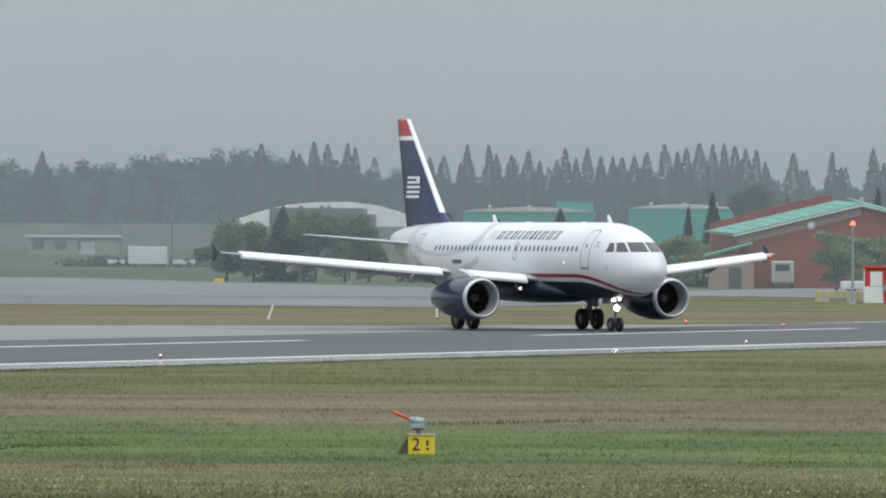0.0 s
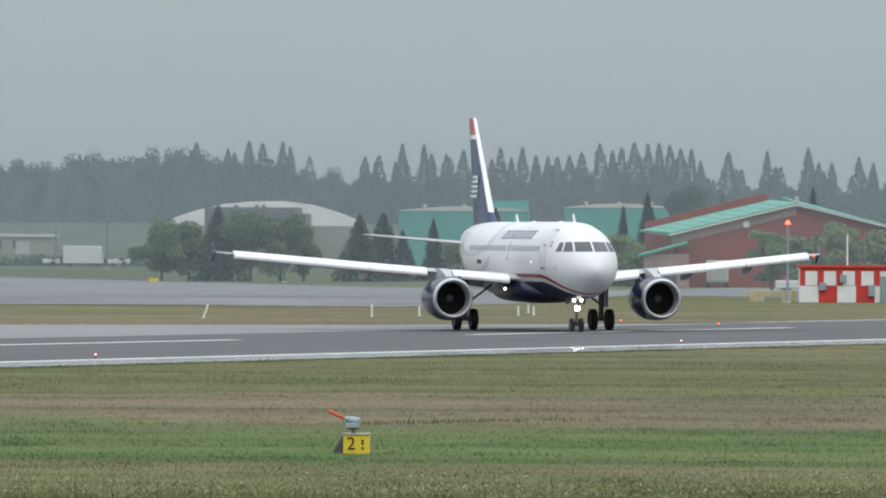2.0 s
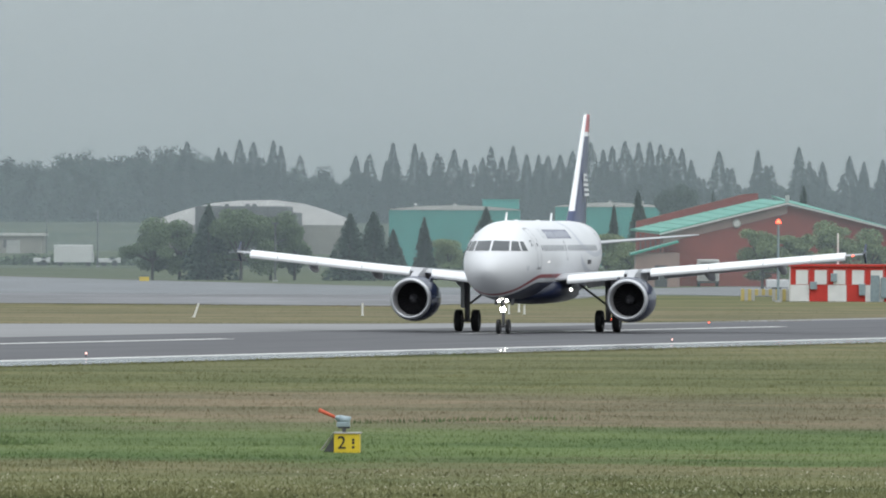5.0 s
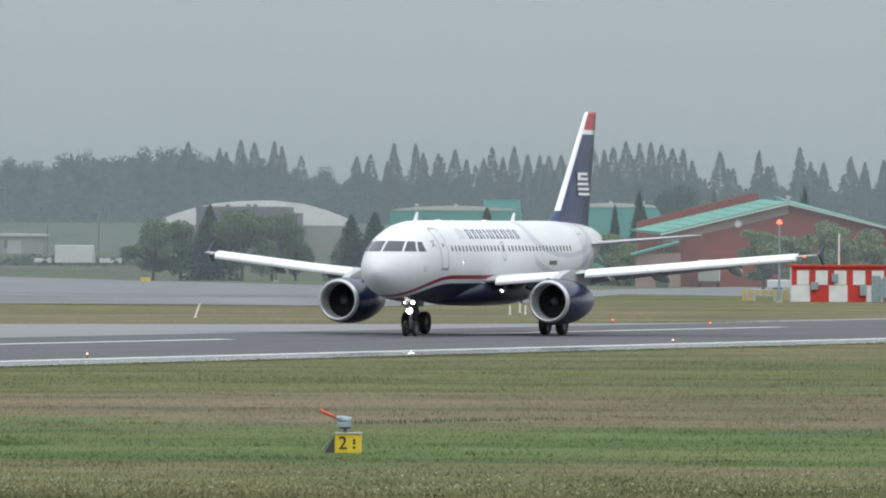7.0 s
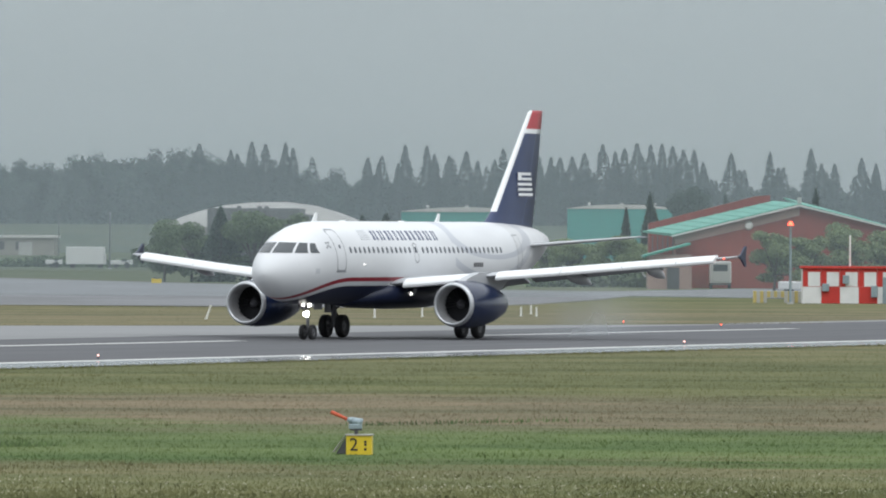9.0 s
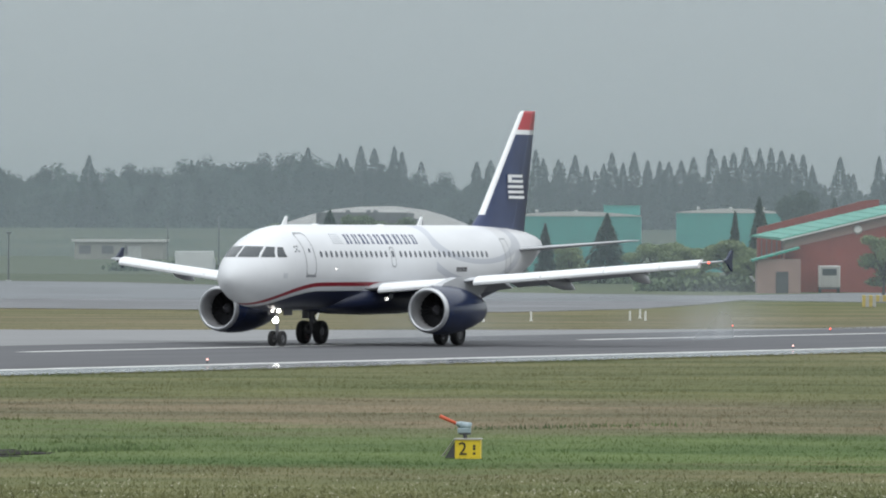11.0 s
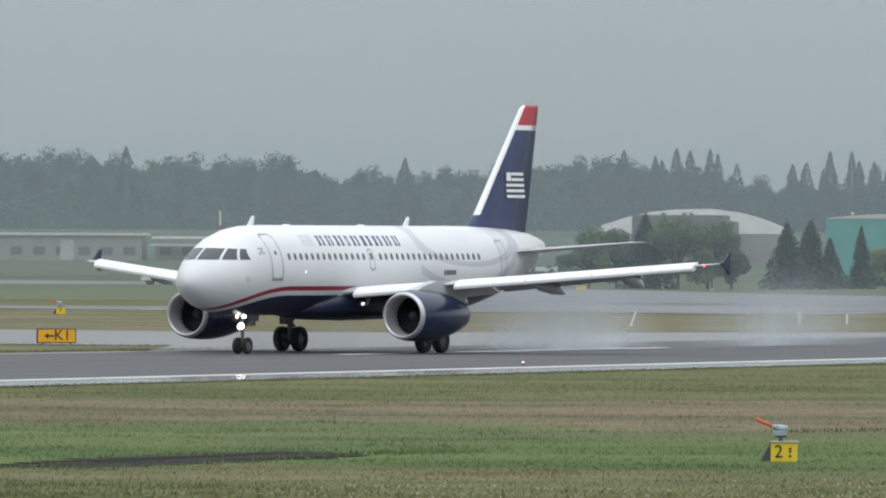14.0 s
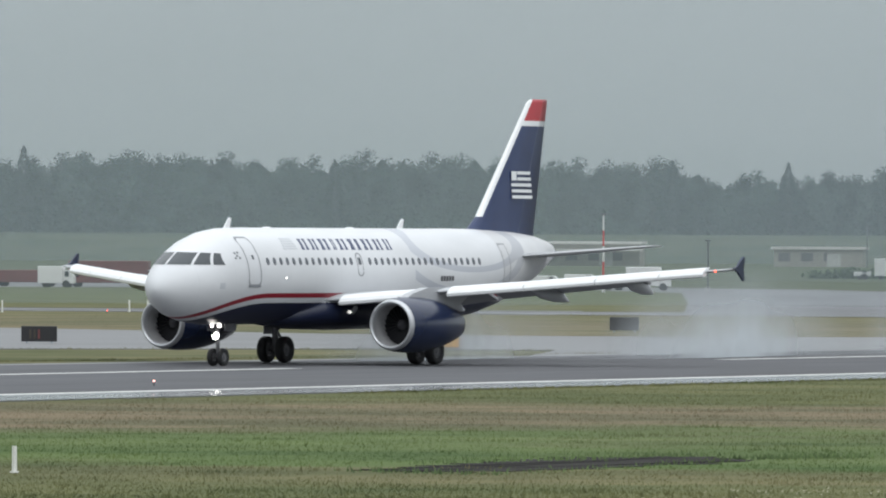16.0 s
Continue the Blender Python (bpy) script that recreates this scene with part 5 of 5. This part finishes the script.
def conifer(x, y, h, r, seed, label="dark pointed conifer in the grass"):
    rng = np.random.default_rng(seed)
    t = thing("conifer", label, "tree", pose(x, y, 0), "conifers")
    part("trunk", rodded((0, 0, -0.05), (0, 0, h * 0.95), 0.025 * h, 0.008 * h, 8), M_BARK, t)
    ob = quads_object("crown", conifer_cloud(h, r, 6000, 0.16 + 0.008 * h, rng, 0.04, (0, 0, 0), 0.85, 0.6), M_NEEDLE)
    ob.parent = t


def place_trees():
    dec = [(-42.4, 972, 6.3, 7.5), (-39.6, 975, 6.6, 6.5), (-36.9, 980, 5.2, 5.0), (-32.8, 968, 7.3, 8.0), (-29.8, 974, 6.9, 6.5), (-27.2, 972, 6.2, 5.0)]
    for k, (x, y, h, w) in enumerate(dec):
        broad_tree(x, y, h, w, 10 + k, M_LEAF, "round green broadleaf tree beside the taxiway")
    for k, (x, y, h, r) in enumerate(((-36.3, 970, 8.1, 3.2), (-21.2, 968, 7.2, 3.0), (-18.7, 972, 7.4, 3.2), (-13.6, 990, 6.8, 1.5), (-7.3, 1050, 8.1, 3.4), (11.2, 1150, 10.5, 2.2), (7.8, 1100, 8.5, 1.3), (26.9, 1500, 12.1, 2.2), (30.7, 1100, 10.9, 2.0), (-16.9, 985, 5.5, 1.8))):
        conifer(x, y, h, r, 40 + k)
    for k, (x, y, h, w) in enumerate(((-12.0, 1090, 4.4, 7), (6.2, 1000, 5.2, 6), (3.0, 1010, 4.3, 6), (9.2, 985, 4.2, 5), (-1.6, 1002, 4.7, 6.5), (1.2, 996, 4.4, 5.5), (18.8, 1250, 11.8, 8), (16.2, 1255, 10.5, 6))):
        broad_tree(x, y, h, w, 70 + k, M_LEAF2 if h < 6 else M_NEEDLE, "low leafy tree behind the service yard", 0.05)
    for k, (x, y, h, w) in enumerate(((19.4, 830, 5.6, 6), (22.6, 836, 5.0, 5), (25.6, 842, 6.0, 6), (29.8, 850, 5.9, 6.5), (34.0, 846, 5.5, 6))):
        broad_tree(x, y, h, w, 90 + k, M_LEAF2, "light green leafy tree in front of the red building", 0.04)
    # low hedge along the yard
    rng = np.random.default_rng(5)
    cs = [((x, 905 + 3 * rng.random(), 0.5), (1.6, 1.0, 0.7 + 0.4 * rng.random())) for x in np.arange(-2, 36, 1.3) if not 8 < x < 18]
    tagged(quads_object("hedge", leaf_cloud(cs, 5000, 0.3, rng), M_LEAF), "low dark hedge along the yard", "hedge", "", "stuff")
    cs = [((x, 1350 + 6 * rng.random(), 0.4), (2.2, 1.0, 0.8 + 0.5 * rng.random())) for x in np.arange(-82, -40, 1.8)]
    tagged(quads_object("hedge", leaf_cloud(cs, 5000, 0.35, rng), M_LEAF), "low dark hedge by the far lot", "hedge", "", "stuff")
    cs = [((x, 1040 + 6 * rng.random(), 0.3), (2.2, 1.0, 0.7 + 0.3 * rng.random())) for x in np.arange(-24, 6, 1.8)]
    tagged(quads_object("hedge", leaf_cloud(cs, 4500, 0.3, rng), M_LEAF), "low dark hedge under the trees", "hedge", "", "stuff")


def far_wood():
    """The wooded skyline beyond the embankment."""
    rng = np.random.default_rng(9)
    dep = 2800.0
    k = dep / 16115.7
    col = lambda px: (px - 784) * k - 0.0114 * dep
    top = lambda py: 5.42 + (408.6 - py) * k
    # broadleaf mass: (column, skyline row) as seen with the first aim
    mass = [(-1700, 275), (-1500, 283), (-1350, 278), (-1200, 268), (-1125, 262), (-1040, 268), (-960, 288), (-890, 282), (-815, 268), (-740, 288), (-655, 266), (-600, 280), (-520, 288), (-440, 282),
            (-380, 290), (-295, 280), (-235, 290), (-170, 322), (-120, 305), (-60, 297), (25, 280), (80, 288), (125, 272), (200, 265), (275, 263), (350, 273), (420, 290), (600, 300), (760, 318), (900, 315), (1100, 308), (1300, 330), (1500, 330), (1750, 320)]
    quads, needles = [], []
    mass = [(a, b - 21 if a < -100 else b - 0.004 * (784 - a)) for a, b in mass]
    xs = np.arange(-1700, 1740, 26.0)
    sky = np.interp(xs, [m[0] for m in mass], [m[1] for m in mass])
    for row, (drop, extra) in enumerate(((0, 0), (14, -90), (30, -170))):
        for px, py in zip(xs, sky):
            x = col(px + rng.uniform(-14, 14))
            h = top(py + drop + rng.uniform(-13, 20)) - 2.0
            w = h * rng.uniform(0.38, 0.58)
            y = dep + extra + rng.uniform(-30, 30)
            cs = []
            for j in range(8):
                z = h * rng.uniform(0.12, 0.80)
                sh = 1 - 0.6 * max(0, z / h - 0.45)
                cs.append(((x + rng.uniform(-0.45, 0.45) * w * sh, y + rng.uniform(-3, 3), z + 2), (w * 0.30 * sh, 2.5, h * 0.11)))
            cs.append(((x, y, h * 0.70 + 2), (w * 0.36, 2.5, h * 0.18)))
            quads.append(leaf_cloud(cs, 650, 0.6, rng))
            top_cs = [((x + rng.uniform(-0.12, 0.12) * w, y, h * 0.86 + 2), (w * 0.24, 2.0, h * 0.11)), ((x + rng.uniform(-0.25, 0.25) * w, y, h * 0.76 + 2), (w * 0.26, 2.0, h * 0.12))]
            quads.append(leaf_cloud(top_cs, 620, 0.36, rng, 0.62))
    conif = [(380, 268), (365, 280), (424, 276), (440, 284), (465, 265), (486, 268), (514, 264), (530, 274), (650, 288), (668, 296), (700, 296), (711, 266), (748, 268), (760, 282), (783, 283), (812, 276), (830, 292), (858, 290), (872, 272), (890, 288), (908, 270), (930, 284), (950, 286), (965, 285), (985, 284), (1005, 278), (1034, 264), (1055, 276), (1070, 270), (1090, 262), (1112, 264), (1130, 263), (1148, 266), (1165, 272), (1183, 272), (1200, 290), (1245, 276), (1305, 275), (1320, 300), (1374, 268), (1392, 292), (1414, 292), (1457, 283), (1480, 292), (1512, 288), (1530, 292), (1560, 296), (1590, 280), (1640, 285), (20, 283), (-165, 300), (-430, 284), (-735, 296), (-1250, 276), (-1350, 274), (-1430, 280), (-1455, 285)]
    for px, py in conif:
        py -= 21 if px < -100 else 0.004 * (784 - px)
        h = top(py)
        x = col(px)
        needles.append(conifer_cloud(h, h * rng.uniform(0.19, 0.29), 3600, 0.6, rng, 0.02, (x, dep - 220 + rng.uniform(-20, 20), 0)))
        for q in range(3):
            h2 = h * rng.uniform(0.6, 0.9)
            needles.append(conifer_cloud(h2, h2 * rng.uniform(0.22, 0.34), 1300, 0.7, rng, 0.02, (x + rng.uniform(-7, 7), dep - 190 + rng.uniform(-20, 20), 0)))
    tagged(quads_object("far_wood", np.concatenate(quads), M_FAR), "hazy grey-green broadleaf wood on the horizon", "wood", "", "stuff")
    tagged(quads_object("far_conifers", np.concatenate(needles), M_FARC), "hazy dark firs rising over the wood", "wood", "", "stuff")
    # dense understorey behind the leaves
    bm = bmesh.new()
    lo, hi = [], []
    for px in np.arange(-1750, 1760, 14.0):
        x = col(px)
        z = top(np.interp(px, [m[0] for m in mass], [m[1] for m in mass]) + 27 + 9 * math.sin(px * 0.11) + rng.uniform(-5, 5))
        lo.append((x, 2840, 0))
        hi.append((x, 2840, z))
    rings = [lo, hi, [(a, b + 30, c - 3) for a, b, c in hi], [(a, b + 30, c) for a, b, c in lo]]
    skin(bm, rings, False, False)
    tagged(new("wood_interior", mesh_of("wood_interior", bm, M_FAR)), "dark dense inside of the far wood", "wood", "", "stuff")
    # embankment
    bm = prism([(2270, 0), (2320, 6.8), (2340, 7.1), (2380, 0)], -620, 500)
    bmesh.ops.rotate(bm, cent=(0, 0, 0), matrix=Matrix.Rotation(radians(90), 3, "Z"), verts=bm.verts[:])
    tagged(new("embankment", mesh_of("embankment", bm, M_GRASS)), "long grassy embankment across the distance", "embankment", "", "structure")


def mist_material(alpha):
    m = bpy.data.materials.new("haze_sheet")
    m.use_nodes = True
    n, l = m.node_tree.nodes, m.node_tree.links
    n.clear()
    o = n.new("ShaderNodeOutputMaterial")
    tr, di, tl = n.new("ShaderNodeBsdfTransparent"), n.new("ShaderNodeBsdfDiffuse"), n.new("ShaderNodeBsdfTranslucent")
    # even grey of the sheet imitates daylight scattered by haze
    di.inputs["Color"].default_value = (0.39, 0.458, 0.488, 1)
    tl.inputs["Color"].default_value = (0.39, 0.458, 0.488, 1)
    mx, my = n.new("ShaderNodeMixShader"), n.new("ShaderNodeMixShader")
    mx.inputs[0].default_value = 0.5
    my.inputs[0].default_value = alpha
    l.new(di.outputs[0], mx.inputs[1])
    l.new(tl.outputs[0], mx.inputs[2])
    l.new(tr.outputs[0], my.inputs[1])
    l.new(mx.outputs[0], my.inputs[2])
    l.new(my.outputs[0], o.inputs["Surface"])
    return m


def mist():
    """Haze of the drizzle, put in as flat translucent sheets one behind another."""
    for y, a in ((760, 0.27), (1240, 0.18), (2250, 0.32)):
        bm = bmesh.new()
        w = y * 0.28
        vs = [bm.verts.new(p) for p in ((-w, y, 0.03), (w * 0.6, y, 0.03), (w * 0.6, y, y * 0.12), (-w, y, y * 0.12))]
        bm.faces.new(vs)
        tagged(new("mist", mesh_of("mist", bm, mist_material(a))), "translucent grey sheet standing in for distance haze", "mist", "", "stuff")


def spray_material(alpha):
    m = bpy.data.materials.new("wheel_spray")
    m.use_nodes = True
    n, l = m.node_tree.nodes, m.node_tree.links
    n.clear()
    o = n.new("ShaderNodeOutputMaterial")
    tr, di, tl = n.new("ShaderNodeBsdfTransparent"), n.new("ShaderNodeBsdfDiffuse"), n.new("ShaderNodeBsdfTranslucent")
    for q in (di, tl):
        q.inputs["Color"].default_value = (0.62, 0.66, 0.69, 1)
    half, mx = n.new("ShaderNodeMixShader"), n.new("ShaderNodeMixShader")
    half.inputs[0].default_value = 0.5
    co, sep = n.new("ShaderNodeTexCoord"), n.new("ShaderNodeSeparateXYZ")
    l.new(co.outputs["Object"], sep.inputs[0])

    def calc(op, a, b):
        k = n.new("ShaderNodeMath")
        k.operation = op
        k.use_clamp = op == "SUBTRACT"
        for i, v in enumerate((a, b)):
            if isinstance(v, (int, float)):
                k.inputs[i].default_value = v
            else:
                l.new(v, k.inputs[i])
        return k.outputs[0]
    u, w = calc("DIVIDE", sep.outputs["X"], 16.0), calc("DIVIDE", sep.outputs["Z"], 4.6)
    d = calc("SUBTRACT", 1.0, calc("ADD", calc("MULTIPLY", u, u), calc("MULTIPLY", w, w)))
    t = n.new("ShaderNodeTexNoise")
    t.inputs["Scale"].default_value, t.inputs["Detail"].default_value = 0.11, 3
    l.new(co.outputs["Object"], t.inputs["Vector"])
    cl = calc("SUBTRACT", calc("MULTIPLY", t.outputs["Fac"], 2.2), 0.45)
    l.new(calc("MULTIPLY", calc("MULTIPLY", calc("POWER", d, 2.4), cl), alpha), mx.inputs[0])
    l.new(di.outputs[0], half.inputs[1])
    l.new(tl.outputs[0], half.inputs[2])
    l.new(tr.outputs[0], mx.inputs[1])
    l.new(half.outputs[0], mx.inputs[2])
    l.new(mx.outputs[0], o.inputs["Surface"])
    return m


def build_spray():
    """Spray that the wheels and engines lift off the wet runway, in rigid puffs of thin layers."""
    mats = [spray_material(a) for a in (0.45, 0.7, 0.9, 1.1)]
    clouds = []
    for k, (t0, strength) in enumerate(((8.5, 0), (10.8, 0), (12.2, 1), (13.1, 1), (13.9, 2), (14.6, 2), (15.2, 3), (15.9, 3))):
        c = thing("spray_cloud", "thin white spray lifted off the wet runway", "spray", None, "spray clouds")
        for j in range(3):
            bm = bmesh.new()
            y = -3.0 + 6 * (k % 2)
            bow = 0.45
            rows = [[(-16 + 32 * a / 12, y + bow * math.sin(a * 0.9 + k), 5.6 * b / 5) for a in range(4 * j, 4 * j + 5)] for b in range(6)]
            skin(bm, rows, False, False)
            part("spray_sheet", bm, mats[strength], c)
        clouds.append((c, t0))
    return clouds


# ---- motion ----
TRACK = [
    (0, -3.04, 498.70, -63.97),
    (0.5, -2.09, 496.44, -67.43),
    (1, -1.31, 494.19, -70.88),
    (1.5, -0.73, 492.82, -74.27),
    (2, -0.29, 492.15, -77.73),
    (2.5, -0.04, 490.82, -81.49),
    (3, 0.00, 487.96, -85.30),
    (3.5, -0.07, 485.23, -88.85),
    (4, -0.34, 483.66, -92.19),
    (6.5, -4.03, 470.50, -107.86),
    (7, -5.10, 468.28, -109.52),
    (7.5, -6.29, 465.66, -110.99),
    (8, -7.50, 462.60, -112.20),
    (10.5, -14.77, 448.98, -115.01),
    (11, -16.47, 445.21, -115.04),
    (11.5, -18.40, 442.67, -115.34),
    (12, -20.47, 439.47, -115.63),
    (12.5, -22.79, 435.26, -115.93),
    (13, -25.37, 430.62, -116.09),
    (13.5, -28.24, 425.57, -115.86),
    (14, -31.38, 420.17, -115.41),
    (14.5, -34.81, 413.83, -115.02),
    (15, -38.45, 406.51, -114.71),
    (15.5, -42.32, 398.54, -114.42),
    (16, -46.44, 390.02, -114.20),
]


def motions():
    rows = [(t, pose(x, y, 0.05, 0, 0, h)) for t, x, y, h in TRACK]
    walk(AIRLINER, rows)
    # spray rises off the runway as the tail passes, then drifts back
    way = {t: (x, y) for t, x, y, h in TRACK}
    keys = sorted(way)
    for c, t0 in SPRAY:
        x, y = (float(np.interp(t0, keys, [way[k][i] for k in keys])) for i in (0, 1))
        x, y = x + 18 * WAY.x, y + 18 * WAY.y
        steps = [(0, -5.8, 0), (t0 - 1.6, -5.8, 0), (t0 - 0.7, -2.4, 0.0), (t0 + 0.05, -0.3, 0.5), (16.05, 0.1, 0.6 + 1.2 * (16 - t0))]
        walk(c, [(t, pose(x + WAY.x * d, y + WAY.y * d, z, 0, 0, 90 - BEARING)) for t, z, d in steps])
    # wheels roll with the distance covered
    ts = [k / FPS for k in range(0, 16 * FPS + 1)]
    xs = [AIRLINER.animation_data.action.layers[0].strips[0].channelbag(AIRLINER.animation_data.action_slot).fcurves[i] for i in (0, 1)]
    pts = [(xs[0].evaluate(frame(t)), xs[1].evaluate(frame(t))) for t in ts]
    run = [0.0]
    for a, b in zip(pts, pts[1:]):
        run.append(run[-1] + math.dist(a, b))
    for hub, at, r in WHEELS:
        rows, turn, last = [], 0.0, 0.0
        for t, d in zip(ts, run):
            turn += min((d - last) / r, radians(85))
            last = d
            rows.append((t, Matrix.Translation(at) @ Matrix.Rotation(turn, 4, "Y")))
        walk(hub, rows)


ground()
pavements()
AIRLINER, WHEELS = build_airliner()
place_buildings()
place_trees()
far_wood()
small_things()
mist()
SPRAY = build_spray()
blades()
rough_grass()
motions()
